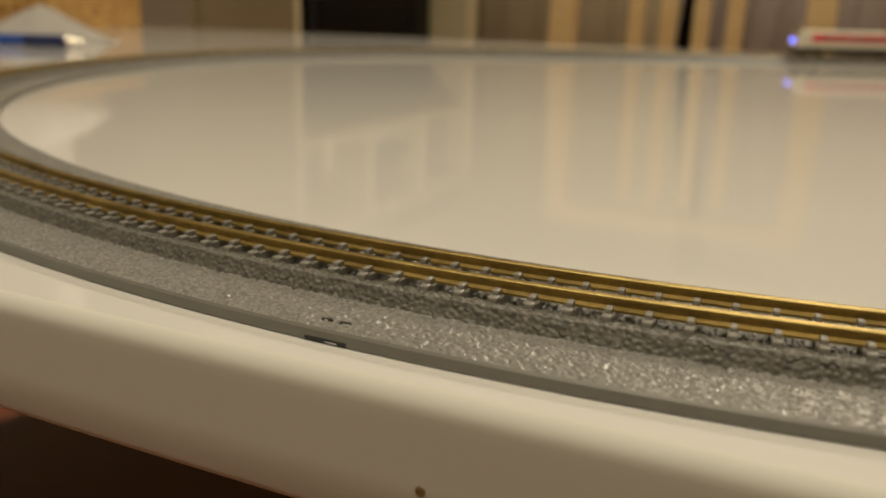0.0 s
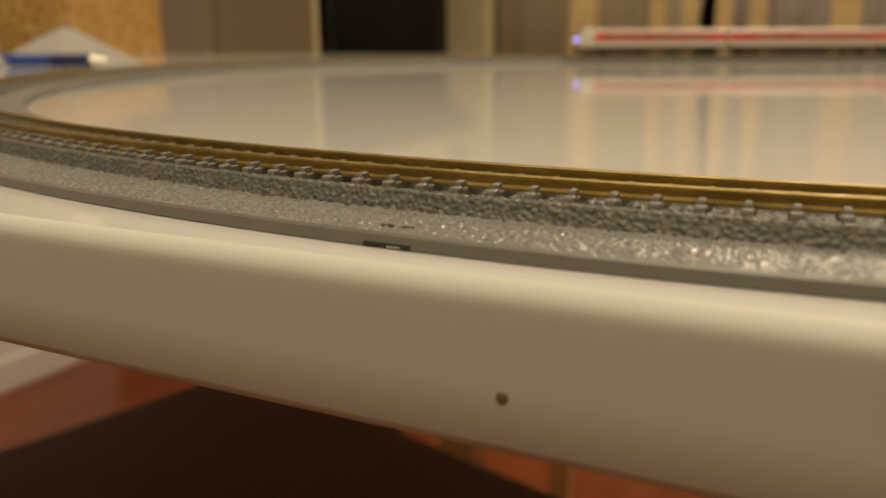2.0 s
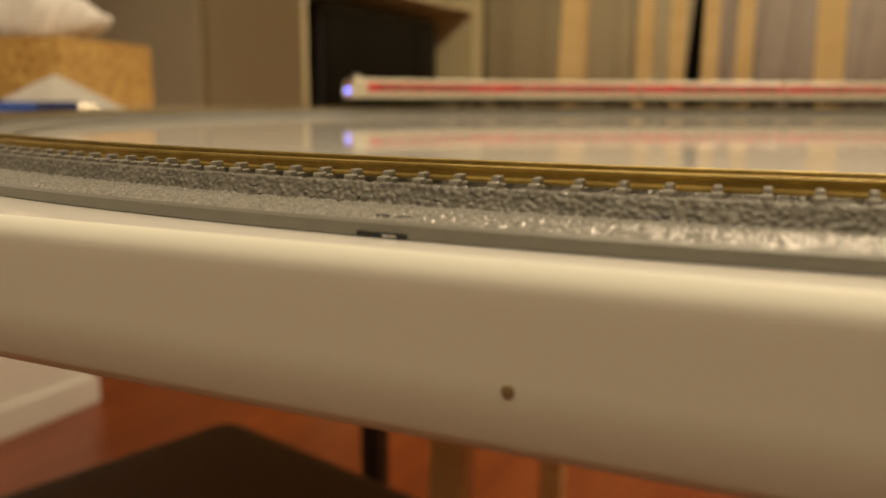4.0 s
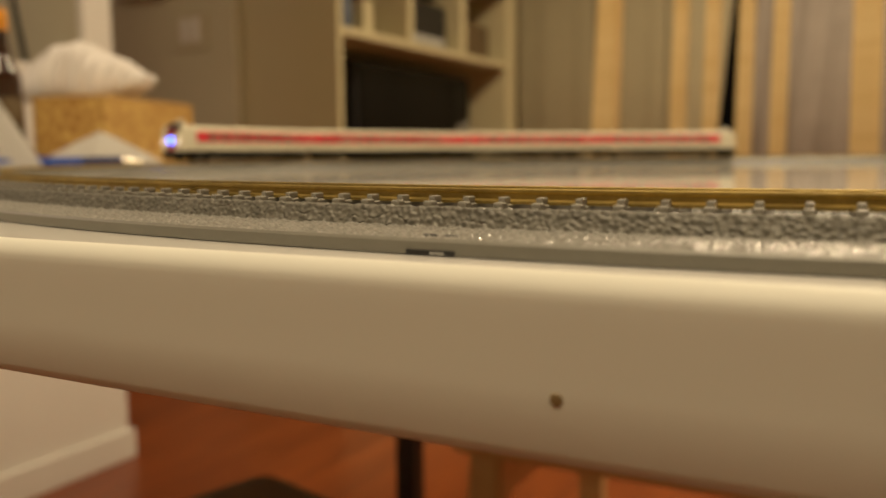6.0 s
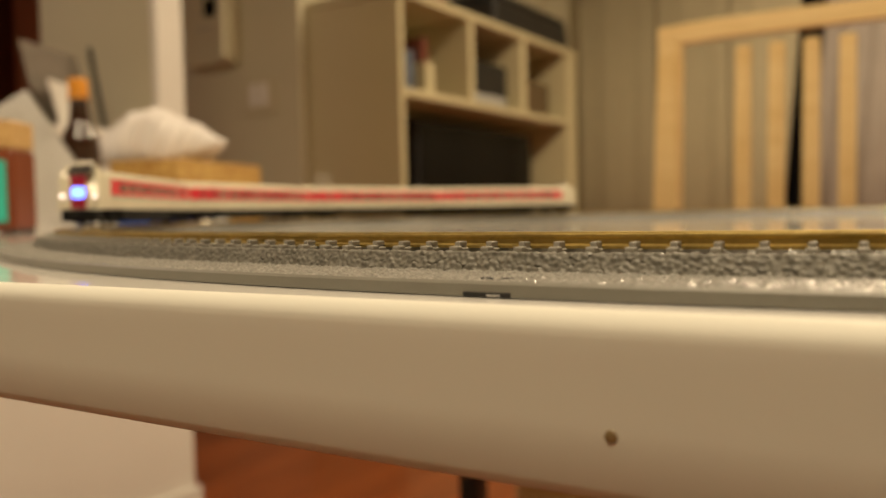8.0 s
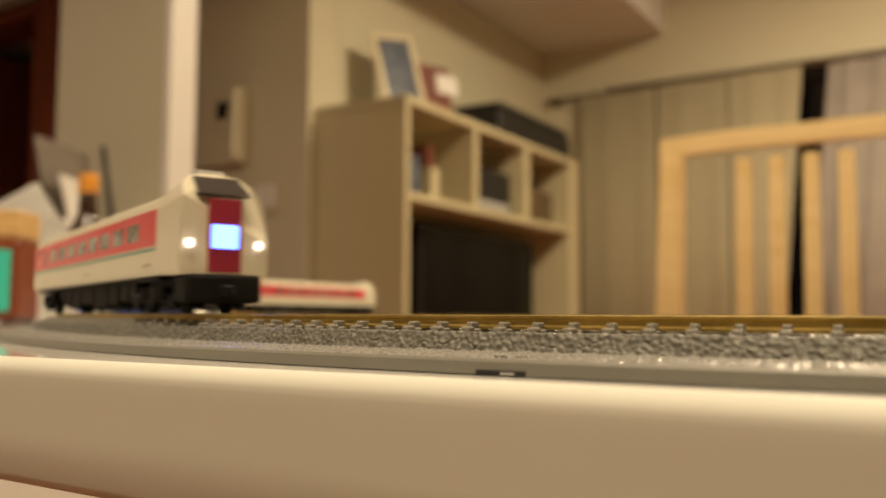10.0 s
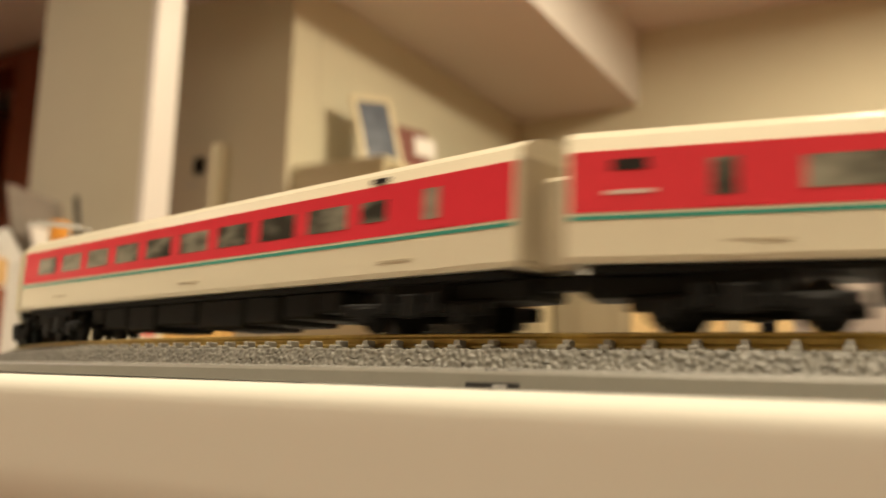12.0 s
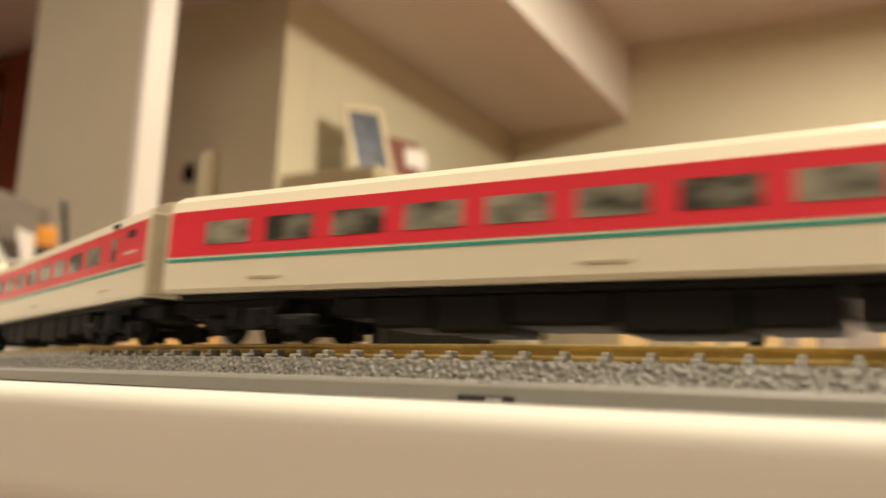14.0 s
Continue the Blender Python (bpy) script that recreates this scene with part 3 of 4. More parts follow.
def rail_car(label, windows, narrow, doors, plates, nose=0, panto=None, lit=False, vents=()):
    """A model car; x runs forwards, z is 0 at the rail top. nose: +1 cab in front, -1 cab at the back."""
    ob = thing("train_car", label, "model train car", group="cars of the model train")
    h = CARLEN / 2
    xa, xb = -h, h
    ring = car_ring()
    if nose:
        cut = 0.013
        body_a, body_b = (xa, xb - cut) if nose > 0 else (xa + cut, xb)
    else:
        body_a, body_b = xa, xb
    part("body", sweep([[(x, y, z) for y, z in ring] for x in (body_a, body_b)]), CREAM, ob, "glossy ivory car body")
    if nose:
        # the cab tapers forwards, its upper front raked back
        e = nose
        rows = []
        for u in (0.0, 0.35, 0.7, 1.0):
            q = []
            for y, z in ring:
                rake = max(0.0, (z - 0.0165) / 0.009)
                pull = max(0.0, (z - 0.0212) / 0.0043)
                x = (body_b if e > 0 else body_a) + e * 0.013 * u * (1 - 0.55 * pull * u)
                q.append((x, y * (1 + 0.05 * u - 0.03 * u * u) * (1 - 0.14 * u * min(1.0, rake)), z + 0.0030 * u * rake if z > 0.010 else z - 0.0005 * u))
            rows.append(q)
        cab = part("cab", sweep(rows), CREAM, ob, "rounded ivory driving cab")
        fx = (body_b if e > 0 else body_a) + e * 0.0131
        part("front_panel", box(min(fx - 0.0003, fx + 0.0002), max(fx - 0.0003, fx + 0.0002), -0.0037, 0.0037, 0.0090, 0.0226, 0.0001, 1), PANEL, cab, "crimson centre panel")
        part("sign", box(fx - 0.0005, fx + 0.0005, -0.0030, 0.0030, 0.0134, 0.0178, 0.0003, 1), LED if lit else GREYPART, cab, "blue-white lit destination sign" if lit else "pale sign panel")
        for sg in (-1, 1):
            part("headlight", cyl(0.0009, 0.0008, 0.0012, pose(fx - e * 0.0001, sg * 0.0078, 0.0142, 0, 90, 0), 14), HEAD if lit else GREYPART, cab, "round lit headlight" if lit else "round lamp glass")
        bm = sweep([[(fx - e * 0.0004, y, 0.0236), (fx - e * 0.0052, y * 0.86, 0.0275), (fx - e * 0.0058, y * 0.86, 0.0270), (fx - e * 0.0014, y, 0.0232)] for y in (-0.0060, 0.0060)])
        part("windscreen", bm, CABGLASS, cab, "dark raked windscreen")
        # added grey block, no lamp: it stands in for the bottle's glint
        part("roof_lamp", box(fx - e * 0.0085 - 0.001, fx - e * 0.0085 + 0.001, -0.0035, 0.0035, 0.0278, 0.0292, 0.0004, 1), GREYPART, cab)
        bm = box(min(fx - e * 0.006, fx + e * 0.0006), max(fx - e * 0.006, fx + e * 0.0006), -0.0086, 0.0086, 0.0025, 0.0086, 0.0008, 2)
        part("skirt", bm, UNDER, cab, "black front skirt and coupler")
        part("coupler", box(min(fx, fx + e * 0.003), max(fx, fx + e * 0.003), -0.0012, 0.0012, 0.0038, 0.0062, 0.0004, 1), UNDER, cab)
    lo, hi = body_a + 0.0004, body_b - 0.0004
    for sg in (-1, 1):
        part("red_band", band(lo, hi, 0.0146, 0.0218, sg, 0.00006), RED, ob, "crimson window band")
        part("teal_stripe", band(lo, hi, 0.0137, 0.0142, sg, 0.00006), TEAL, ob, "thin teal line under the red band")
        for x, w in windows:
            part("window", band(x - w / 2, x + w / 2, 0.0163, 0.0199, sg, 0.00014), WINDOW, ob, "smoked grey window")
        for x, w in narrow:
            part("small_window", band(x - w / 2, x + w / 2, 0.0167, 0.0197, sg, 0.00014), WINDOW, ob, "narrow smoked window")
        for x in doors:
            part("door", band(x - 0.0026, x + 0.0026, 0.0148, 0.0214, sg, 0.00010), RED, ob, "crimson upper half of a folding door")
            part("door_panel", band(x - 0.0026, x + 0.0026, 0.0094, 0.0134, sg, 0.00010), CREAM, ob, "ivory lower door panel")
            part("door_window", band(x - 0.0012, x + 0.0012, 0.0160, 0.0202, sg, 0.00016), WINDOW, ob)
        for x in plates:
            part("destination_plate", band(x - 0.0018, x + 0.0018, 0.0194, 0.0207, sg, 0.00014), BLACK, ob, "small black destination plate")
            part("lettering_bar", band(x - 0.0024, x + 0.0024, 0.0166, 0.0171, sg, 0.00014), BARS, ob)
        for x in (-0.046, 0.0, 0.046):
            part("lettering_bar", band(x - 0.0028, x + 0.0028, 0.0108, 0.0111, sg, 0.00012), BELLOWS, ob)
        for x in vents:
            part("roof_vent", box(x - 0.0014, x + 0.0014, sg * 0.0093 - 0.0004, sg * 0.0093 + 0.0004, 0.0222, 0.0229, 0.0001, 1), BLACK, ob, "dark louvre near the roof edge")
    if panto is not None:
        pantograph(ob, panto)
    part("underframe", box(body_a + 0.002, body_b - 0.002, -0.0080, 0.0080, 0.0076, 0.0087, 0.0002, 1), UNDER, ob, "black underframe")
    for x, w, d in ((-0.0255, 0.008, 0.0052), (-0.0165, 0.009, 0.0060), (-0.0055, 0.012, 0.0050), (0.0070, 0.012, 0.0061), (0.0175, 0.008, 0.0055), (0.0260, 0.007, 0.0048), (-0.0325, 0.005, 0.0036), (0.0322, 0.005, 0.0040)):
        part("equipment_box", box(x - w / 2, x + w / 2, -0.0078, 0.0078, 0.0078 - d, 0.0077, 0.0005, 1), UNDER, ob, "black underfloor equipment box")
    for x in ((xa - 0.0012) if nose >= 0 else None, (xb + 0.0012) if nose <= 0 else None):
        if x is not None:
            part("gangway", box(x - 0.0014, x + 0.0014, -0.0034, 0.0034, 0.0088, 0.0205, 0.0006, 1), BELLOWS, ob, "grey-beige gangway bellows")
            e2 = 1 if x > 0 else -1
            part("coupler_pocket", box(min(x - e2 * 0.014, x - e2 * 0.002), max(x - e2 * 0.014, x - e2 * 0.002), -0.0050, 0.0050, 0.0046, 0.0080, 0.0006, 1), UNDER, ob, "black coupler pocket")
            part("coupler", box(x - 0.0035, x + 0.0025, -0.0014, 0.0014, 0.0060, 0.0082, 0.0004, 1), UNDER, ob)
            # beige plate over the ivory end, with the gap's shade in its colour
            part("end_frame", box(x - 0.0003 - (0.0013 if x > 0 else -0.0013), x + 0.0003 - (0.0013 if x > 0 else -0.0013), -0.0088, 0.0088, 0.0094, 0.0228, 0.0002, 1), BELLOWS, ob, "ivory car end, its shade put into a beige colour")
    return ob, [bogie(ob, BOGIE), bogie(ob, -BOGIE)]


SECTION = 0.75  # the cars are long and low
SILL = 0.0088     # lower edge of the bodies


def lower(ob):
    done = set()
    for o in ob.children_recursive:
        if o.data in done:
            continue
        done.add(o.data)
        turned = o.name.startswith(("bogie", "wheel"))
        if not turned:
            roof = o.name.startswith(("pantograph", "arm", "contact_strip", "horn"))
            for v in o.data.vertices:
                z = v.co.z
                if roof:
                    v.co.z = 0.0288 + (z - 0.0258) * 0.72
                    v.co.y *= 0.8
                elif z > SILL:
                    v.co.z = SILL + (z - SILL) * 1.175
        o.data.transform(Matrix.Diagonal((SECTION if turned else 1, SECTION, SECTION, 1)))


def train():
    h = CARLEN / 2
    w = 0.0078
    cars = []
    cars.append(rail_car("ivory and crimson model train cab car with lit blue sign", [(-h + 0.0265 + 0.0106 * i, w) for i in range(8)], [], [-h + 0.0155], [-h + 0.0065], nose=1, lit=True))
    cars.append(rail_car("ivory and crimson model train car", [(-h + 0.0113 + 0.01075 * i, w) for i in range(9)], [(-h + 0.1062, 0.0045)], [h - 0.0125], [], vents=(h - 0.0215,)))
    cars.append(rail_car("ivory and crimson model train car with roof pantograph", [(-h + 0.0113 + 0.01075 * i, w) for i in range(8)], [(-h + 0.0965, 0.0045)], [h - 0.018], [h - 0.007], panto=h - 0.018, vents=(h - 0.028,)))
    cars.append(rail_car("ivory and crimson model train cab car at the tail", [(-h + 0.028 + 0.0106 * i, w) for i in range(8)], [], [h - 0.015], [h - 0.007], nose=-1, vents=(h - 0.0155,)))
    for car, _ in cars:
        lower(car)
    return cars


# nose of the train along the loop, second by second
NOSE = [(0.0, -1.075), (1.5, -0.908), (3.0, -0.765), (6.5, -0.404), (7.5, -0.308), (9.0, -0.157), (11.3, 0.065), (12.2, 0.154), (12.5, 0.1847), (13.0, 0.2345), (13.5, 0.2830), (14.0, 0.3355)]


def nose_at(t):
    return float(np.interp(t, [a for a, _ in NOSE], [b for _, b in NOSE]))


def car_pose(t, k):
    c = nose_at(t) - (k + 0.5) * PITCHCAR
    fx, fy, fh = track(c + BOGIE)
    bx, by, bh = track(c - BOGIE)
    head = math.atan2(fy - by, fx - bx)
    turn = [(math.degrees(a - head) + 180) % 360 - 180 for a in (fh, bh)]
    return pose((fx + bx) / 2, (fy + by) / 2, RAIL, 0, 0, math.degrees(head)), turn


def motions():
    steps = [i * 0.2 for i in range(71)]
    for k, (car, bogies) in enumerate(CARS):
        poses = [(t, *car_pose(t, k)) for t in steps]
        walk(car, [(t, m) for t, m, _ in poses])
        for j, b in enumerate(bogies):
            x = BOGIE if j == 0 else -BOGIE
            walk(b, [(t, pose(x, 0, 0, 0, 0, a[j])) for t, _, a in poses])


# -- furniture --
def chair():
    ob = thing("dining_chair", "pale beech dining chair with upright back slats", "chair", pose(-0.168, 1.14, 0, 0, 0, 0))
    def tilt(x, w, y0, y1, z0, z1, d=0.022, bev=0.006, lean=0.0):
        secs = []
        for u in (0, 0.25, 0.5, 0.75, 1):
            z = z0 + (z1 - z0) * u
            y = y0 + (y1 - y0) * u * u
            c = x + lean * u
            secs.append([(c - w / 2, y - d / 2, z), (c + w / 2, y - d / 2, z), (c + w / 2, y + d / 2, z), (c - w / 2, y + d / 2, z)])
        bm = sweep(secs)
        bmesh.ops.bevel(bm, geom=[e for e in bm.edges if abs(e.verts[0].co.z - e.verts[1].co.z) > 0.05], offset=bev, segments=2, affect="EDGES")
        return bm
    for sg in (-1, 1):
        part("back_post", tilt(sg * 0.177, 0.034, 0.0, 0.03, 0, 0.965, 0.028, 0.008, -sg * 0.013), CHAIR, ob)
        part("leg", tilt(sg * 0.167, 0.038, -0.40, -0.38, 0, 0.42, 0.036), CHAIR, ob)
        part("side_rail", box(sg * 0.167 - 0.011, sg * 0.167 + 0.011, -0.37, -0.02, 0.36, 0.42, 0.003), CHAIR, ob)
    for i in range(4):
        part("slat", tilt(-0.0645 + 0.043 * i, 0.020, 0.011, 0.028, 0.44, 0.945, 0.014, 0.004), CHAIR, ob)
    secs = []
    for i in range(13):
        u = i / 12
        x = -0.181 + 0.362 * u
        b = 0.018 * math.sin(u * math.pi)
        zt = 0.990 - 0.008 * abs(2 * u - 1) ** 3
        secs.append([(x, 0.020 + b, zt - 0.027), (x, 0.042 + b, zt - 0.027), (x, 0.045 + b, zt), (x, 0.023 + b, zt)])
    part("top_rail", sweep(secs), CHAIR, ob)
    part("seat", box(-0.20, 0.20, -0.42, -0.015, 0.42, 0.455, 0.012, 3), CHAIR, ob)
    return ob


def stool():
    ob = thing("stool", "dark brown upholstered stool under the table", "stool", pose(-0.345, 0.325, 0, 0, 0, -16))
    bm = box(-0.21, 0.21, -0.21, 0.21, 0.36, 0.44, 0.035, 5)
    part("seat", bm, LEATHER, ob, smooth=True)
    for x in (-0.16, 0.16):
        for y in (-0.16, 0.16):
            part("leg", box(x - 0.016, x + 0.016, y - 0.016, y + 0.016, 0, 0.362, 0.003), DARKWOOD, ob)


def cabinet():
    x0, x1, y0, y1, zt = XW + 0.004, -1.42, 2.085, 3.44, 1.405
    ob = thing("wall_unit", "cream wall unit with open shelves and television bay", "cabinet")
    part("side_panel", box(x0, x1, y0, y0 + 0.025, 0, zt - 0.026, 0.002), CABINET, ob)
    part("side_panel", box(x0, x1, y1 - 0.10, y1, 0, zt - 0.026, 0.002), CABINET, ob)
    part("top", box(x0, x1 + 0.003, y0 - 0.003, y1 + 0.003, zt - 0.025, zt, 0.002), CABINET, ob)
    part("shelf", box(x0, x1 + 0.002, y0 + 0.026, y1 - 0.101, 1.082, 1.107, 0.002), CABINET, ob)
    part("divider", box(x0, x1 - 0.001, 2.51, 2.545, 1.108, zt - 0.026, 0.002), CABINET, ob)
    part("divider", box(x0, x1 - 0.001, 2.91, 2.955, 1.108, zt - 0.026, 0.002), CABINET, ob)
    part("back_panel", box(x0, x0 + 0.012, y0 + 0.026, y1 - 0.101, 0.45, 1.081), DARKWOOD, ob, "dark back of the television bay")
    part("back_panel", box(x0, x0 + 0.012, y0 + 0.026, y1 - 0.101, 1.108, zt - 0.026), CABINET, ob)
    part("base_shelf", box(x0, x1, y0 + 0.026, y1 - 0.101, 0.42, 0.45, 0.002), CABINET, ob)
    for i in range(3):
        a = y0 + 0.03 + i * 0.395
        part("drawer", box(x0 + 0.02, x1 - 0.003, a, a + 0.385, 0.06, 0.415, 0.003), CABINET, ob)
    tv = thing("television", "black flat television standing in the wall unit", "television")
    part("panel", box(-1.585, -1.545, 2.36, 3.24, 0.52, 1.04, 0.006), BLACK, tv)
    part("screen", box(-1.546, -1.542, 2.38, 3.22, 0.545, 1.025, 0.001), SCREEN, tv)
    part("stand", box(-1.64, -1.50, 2.65, 2.95, 0.45, 0.522, 0.006), BLACK, tv)
    for label, y, w, hh, x, m in (("pale blue storage tin on the shelf", 2.20, 0.06, 0.13, -1.50, PHOTO), ("pale green cardboard packet on the shelf", 2.29, 0.05, 0.10, -1.48, CABINET), ("red-brown book on the shelf", 2.37, 0.03, 0.20, -1.55, REDBROWN)):
        b = thing("packet", label, "packet")
        part("carton", box(x - 0.04, x + 0.04, y - w / 2, y + w / 2, 1.108, 1.108 + hh, 0.004), m, b)
    r = thing("recorder", "black electronic recorder on the middle shelf", "recorder")
    part("case", box(-1.73, -1.47, 2.58, 2.88, 1.108, 1.27, 0.004), BLACK, r)
    part("front_bar", box(-1.472, -1.466, 2.60, 2.86, 1.125, 1.15, 0.001), GREYPART, r)
    r = thing("basket", "dark storage basket on the end shelf", "basket")
    part("carton", box(-1.72, -1.47, 2.98, 3.27, 1.108, 1.25, 0.01), LEATHER, r)
    bx = thing("black_case", "flat black case lying on top of the unit", "case")
    part("body", box(-1.74, -1.44, 2.74, 3.40, zt, zt + 0.10, 0.012, 3), BLACK, bx)
    part("lid", box(-1.735, -1.445, 2.75, 3.39, zt + 0.101, zt + 0.13, 0.01, 3), BLACK, bx)
    fr = thing("photo_frame", "leaning photo frame with a pale gold border", "photo frame", pose(-1.585, 2.345, zt + 0.004, 8, -11, -22))
    for a in ((-0.006, 0.006, -0.086, -0.066, 0, 0.30), (-0.006, 0.006, 0.066, 0.086, 0, 0.30), (-0.006, 0.006, -0.066, 0.066, 0, 0.020), (-0.006, 0.006, -0.066, 0.066, 0.280, 0.30)):
        part("frame", box(*a, 0.002), FRAMEWOOD, fr)
    part("print", box(-0.002, 0.002, -0.066, 0.066, 0.020, 0.280), PHOTO, fr, "blue and grey printed picture")
    st = thing("card_stand", "red-brown card holder with a white note", "card holder", pose(-1.60, 2.56, zt, 0, -10, -20))
    part("board", box(-0.005, 0.005, -0.075, 0.075, 0, 0.25, 0.002), REDBROWN, st)
    part("note", box(0.006, 0.009, 0.01, 0.11, 0.145, 0.22, 0.0005, 1), PAPER, st, "white note")


# -- things on the table and the counter --
def tissue_box():
    ob = thing("tissue_box", "ochre patterned tissue box with white tissue pulled up", "tissue box", pose(-0.911, 0.804, TOP, 0, 0, 107))
    part("carton", box(-0.115, 0.115, -0.05, 0.05, 0, 0.084, 0.001, 1), CARD, ob)
    # the pulled-up tissue: a crumpled fan that droops to a point at one end
    secs = []
    n, k = 96, 20
    for i in range(n + 1):
        v = i / n
        y = 0.146 - 0.185 * v
        h = 0.078 * (v / 0.42) ** 0.45 if v < 0.42 else 0.078 * (1 - 0.62 * ((v - 0.42) / 0.58) ** 1.5)
        w = 0.008 + 0.050 * math.sin(math.pi * min(1, v * 0.96 + 0.04)) ** 0.7
        w *= 1 + 0.12 * math.sin(9 * v * math.pi + 2 * math.sin(4 * v))
        pleat = 1 + 0.10 * abs(math.sin(6 * v * math.pi + 1.5 * math.sin(5 * v)))
        fold = 0.5 + 0.5 * math.sin(26 * v * math.pi + 3 * math.sin(3 * v))
        pleat *= 1 - 0.07 * fold * min(1, v * 1.6)
        lift = 0.022 * max(0.0, (v - 0.72) / 0.28)  # the free tip hangs clear
        row = []
        for j in range(k + 1):
            a = math.pi * j / k
            g = noise.noise(Vector((v * 9, 2.2 * math.cos(a), 2 * math.sin(a) + 3)))
            row.append((w * math.cos(a) * (1 + 0.15 * g - 0.16 * fold * min(1, v * 1.6)) + 0.012 * v, y + 0.022 * math.sin(a) * (0.5 - v) + 0.004 * g, 0.0842 + lift + max(0.004, h - lift) * pleat * (1 + 0.09 * g) * math.sin(a) ** 0.75))
        secs.append(row)
    part("tissue", sweep(secs), TISSUE, ob, "crumpled soft white tissue", smooth=True)


def folded_paper(label, m, w, l, hgt):
    """A sheet folded once, standing like a low tent."""
    ob = thing("folded_paper", label, "paper", m)
    secs = []
    for i in range(9):
        u = i / 8 - 0.5
        row = []
        for j in range(13):
            v = j / 6 - 1
            z = hgt * (1 - abs(v) ** 1.1) * (1 - (2 * abs(u)) ** 1.6) + 0.0012 * noise.noise(Vector((u * 5, v * 4, hgt * 90)))
            row.append((v * w / 2, u * l, max(0.0004, z)))
        secs.append(row)
    bm = sweep(secs, False, False)
    bmesh.ops.solidify(bm, geom=bm.faces[:], thickness=0.0004)
    part("sheet", bm, PAPER, ob)


def standing_card():
    ob = thing("folded_card", "large white folded card standing on the table", "paper")

    def sheet(corners):
        bm = bmesh.new()
        a, b, c, d = [Vector(p) for p in corners]
        n = 8
        grid = []
        for i in range(n + 1):
            row = []
            for j in range(n + 1):
                u, v = i / n, j / n
                p = (a * (1 - u) + b * u) * (1 - v) + (d * (1 - u) + c * u) * v
                p = p + Vector((0, 0.004 * math.sin(u * math.pi) * math.sin(v * 2.5), 0))
                row.append(bm.verts.new(p))
            grid.append(row)
        for i in range(n):
            for j in range(n):
                bm.faces.new((grid[i][j], grid[i + 1][j], grid[i + 1][j + 1], grid[i][j + 1]))
        bmesh.ops.solidify(bm, geom=bm.faces[:], thickness=0.0006)
        return bm
    z = TOP + 0.0005
    part("front_leaf", sheet([(-0.578, 0.424, z), (-0.90, 0.33, z), (-0.86, 0.40, z + 0.075), (-0.722, 0.436, z + 0.130)]), PAPER, ob, smooth=True)
    part("back_leaf", sheet([(-0.578, 0.426, z), (-0.84, 0.56, z), (-0.86, 0.404, z + 0.075), (-0.722, 0.439, z + 0.130)]), PAPER, ob, smooth=True)


def pen(x, y, rz, label):
    ob = thing("pen", label, "pen", pose(x, y, TOP + 0.0048, 0, 0, rz))
    part("barrel", cyl(0.0045, 0.0045, 0.075, pose(0.030, 0, 0, 0, 90, 0), 16, 0.0008), BLUE, ob)
    part("grip", cyl(0.0047, 0.0047, 0.035, pose(-0.025, 0, 0, 0, 90, 0), 16, 0.0006), NAVY, ob, "dark blue grip")
    part("tip", cyl(0.0042, 0.0008, 0.014, pose(-0.0495, 0, 0, 0, -90, 0), 16), STEEL, ob)
    part("clip", box(0.03, 0.065, -0.0012, 0.0012, 0.0042, 0.0056, 0.0003, 1), BLUE, ob)


def clock():
    ob = thing("desk_clock", "small wooden desk clock with a lit teal screen", "clock", pose(-0.607, 0.304, TOP, 0, 0, 32))
    part("case", box(-0.052, 0.052, -0.018, 0.018, 0.002, 0.060, 0.003), DOORWOOD, ob, "dark red-brown wooden case")
    part("screen", box(-0.047, 0.047, -0.0195, -0.0178, 0.008, 0.052, 0.0004, 1), TEALGLOW, ob, "lit teal screen")
    part("top_block", box(-0.052, 0.052, -0.017, 0.017, 0.0605, 0.081, 0.003), BLOCKWOOD, ob, "pale wooden top")
    for x in (-0.045, 0.045):
        part("foot", box(x - 0.006, x + 0.006, -0.015, 0.015, 0, 0.0025, 0.0005, 1), BLACK, ob)


def counter_things():
    z = 0.925
    for x, y, rz, w, hh, lean, m, label in ((-1.66, 1.135, 24, 0.21, 0.185, -12, GREYPAPER, "grey printed leaflet leaning on the counter"), (-1.61, 1.115, 30, 0.12, 0.10, -14, PAPER, "white and grey booklet leaning on the counter")):
        ob = thing("leaflet", label, "leaflet", pose(x, y, z, 0, lean, rz))
        part("sheet", box(-0.002, 0.002, -w / 2, w / 2, 0, hh, 0.0005, 1), m, ob)
    p = thing("marker_pen", "black marker standing on the counter", "pen", pose(-1.665, 1.235, z, 0, -8, 60))
    part("barrel", cyl(0.006, 0.006, 0.15, pose(0, 0, 0.075), 14, 0.001), BLACK, p)
    part("cap", cyl(0.0068, 0.0062, 0.045, pose(0, 0, 0.1725), 14, 0.001), BLACK, p)


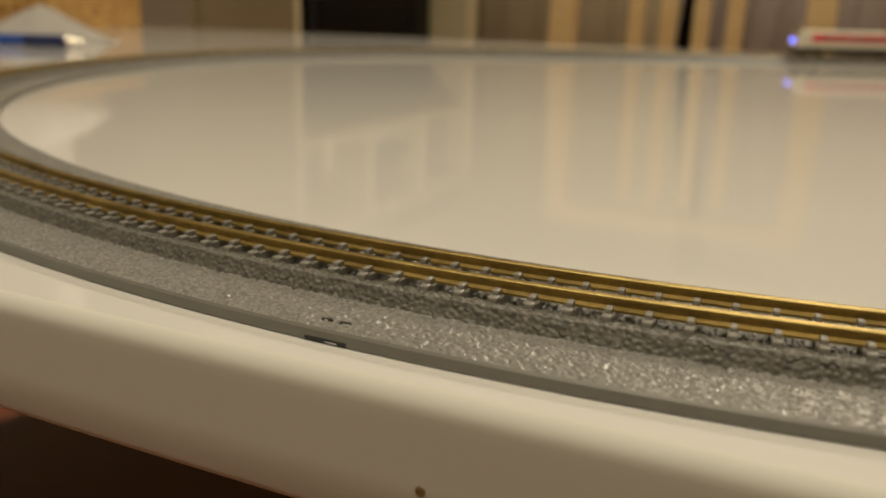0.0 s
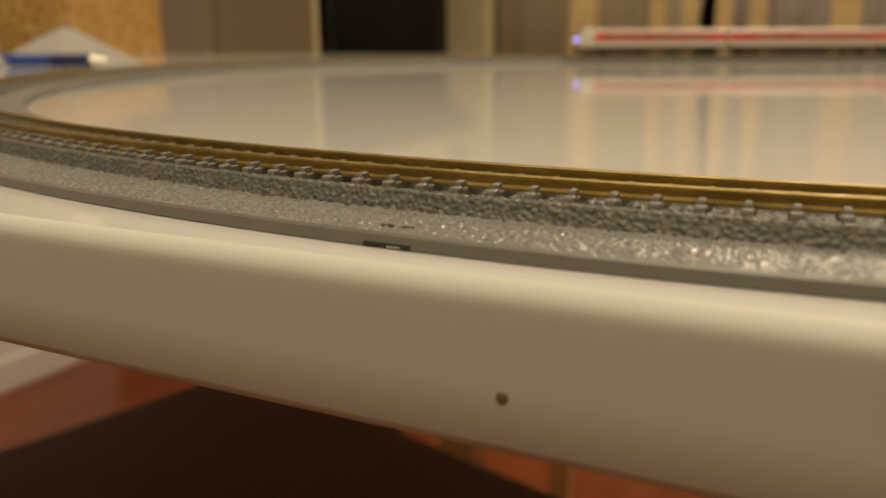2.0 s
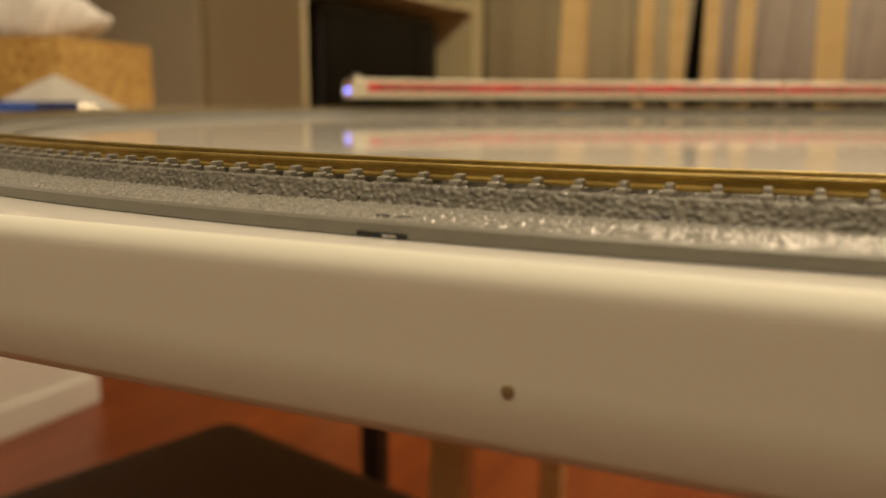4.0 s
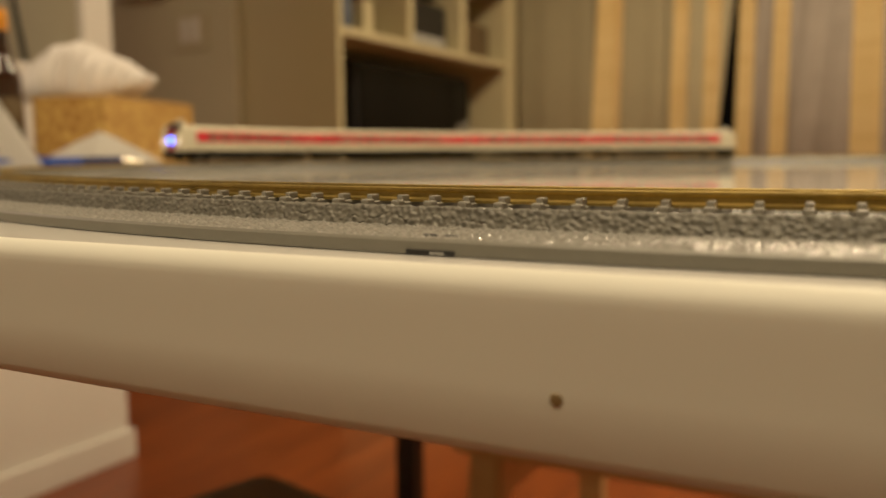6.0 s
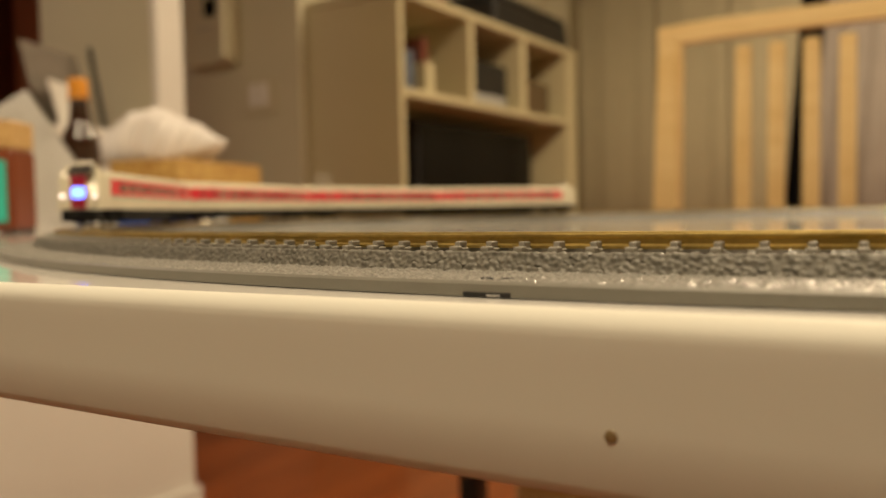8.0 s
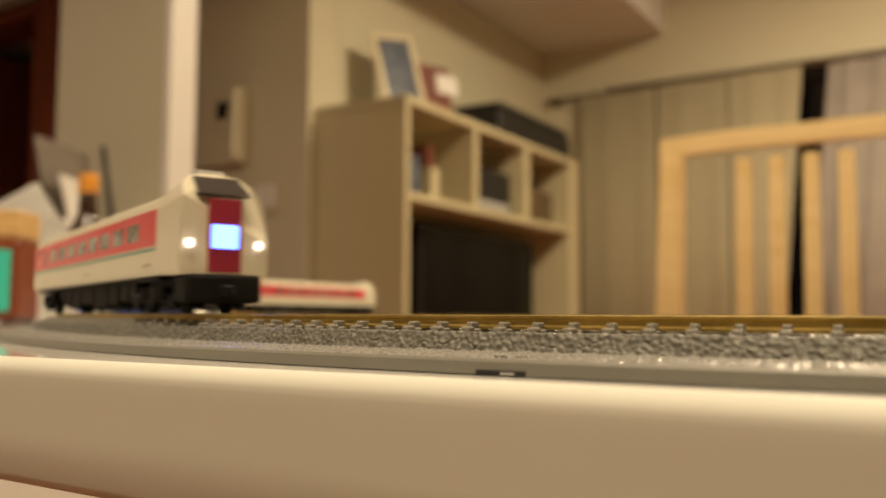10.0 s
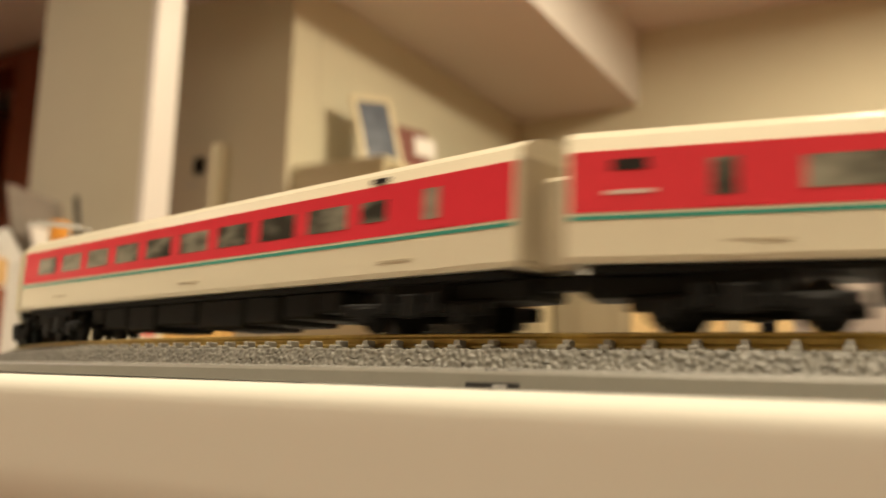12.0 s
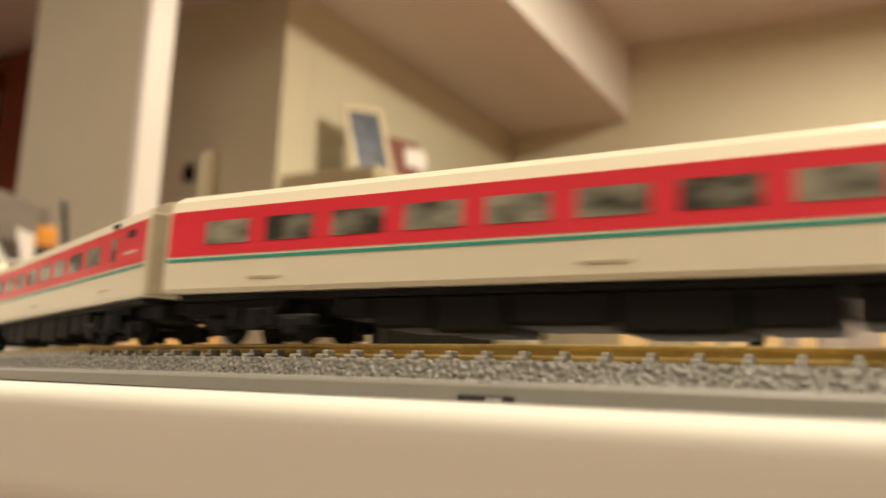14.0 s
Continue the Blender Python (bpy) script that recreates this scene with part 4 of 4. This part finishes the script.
def bottle():
    """A dark brown glass sauce bottle with a rounded shoulder and an orange cap."""
    b = thing("bottle", "dark brown glass bottle with an orange cap on the table", "bottle", pose(-0.945, 0.652, TOP))
    part("body", lathe([(0.004, 0.002), (0.021, 0.0), (0.0245, 0.003), (0.025, 0.008), (0.025, 0.095), (0.0245, 0.104), (0.0225, 0.113), (0.019, 0.121), (0.0150, 0.128), (0.0120, 0.137), (0.0112, 0.162), (0.0118, 0.163), (0.0118, 0.169)]), BROWNGLASS, b, smooth=True)
    part("label", lathe([(0.0252, 0.030), (0.0254, 0.031), (0.0254, 0.080), (0.0252, 0.081)]), LEATHER, b, "dark paper label", smooth=True)
    cap = part("cap", lathe([(0.0118, 0.168), (0.0122, 0.170), (0.0122, 0.184), (0.0110, 0.1885), (0.001, 0.1892)]), ORANGE, b, "orange cap", smooth=True)
    part("cap_ring", lathe([(0.0124, 0.1625), (0.0132, 0.163), (0.0132, 0.167), (0.0124, 0.1675)]), ORANGE, cap, smooth=True)


room()
curtain("curtain", "flat beige curtain panel", -1.56, -1.16, 2, CURTAIN, 0.003)
curtain("curtain", "flat beige curtain panel", -1.175, -0.835, 2, CURTAIN, 0.003, 0.012)
curtain("curtain", "flat beige curtain panel beside the dark gap", -0.85, -0.54, 2, CURTAIN, 0.003, 0.024, (0.0, 0.15))
curtain("curtain", "taupe curtain hanging in soft folds", -0.44, 0.9, 11, GREYCURTAIN, 0.010, 0.0, (0.17, 0.0))
rod = thing("curtain_rail", "thin dark curtain rail over the window", "curtain rail")
part("rail", box(-1.75, 1.75, YF - 0.05, YF - 0.03, 1.797, 1.812, 0.003), DARKWOOD, rod)
for bx in (-1.7, 0.0, 1.7):
    part("bracket", box(bx - 0.01, bx + 0.01, YF - 0.03, YF, 1.78, 1.82, 0.002), DARKWOOD, rod)
brown_door()
intercom()
switch_plate()
table()
chair()
stool()
cabinet()
tissue_box()
folded_paper("white folded paper lying on the table", pose(-0.60, 0.50, TOP, 0, 0, 40), 0.12, 0.10, 0.032)
standing_card()
pen(-0.56, 0.44, 200, "blue plastic pen lying on the table")
clock()
counter_things()
bottle()
CARS = train()
tracks()
motions()
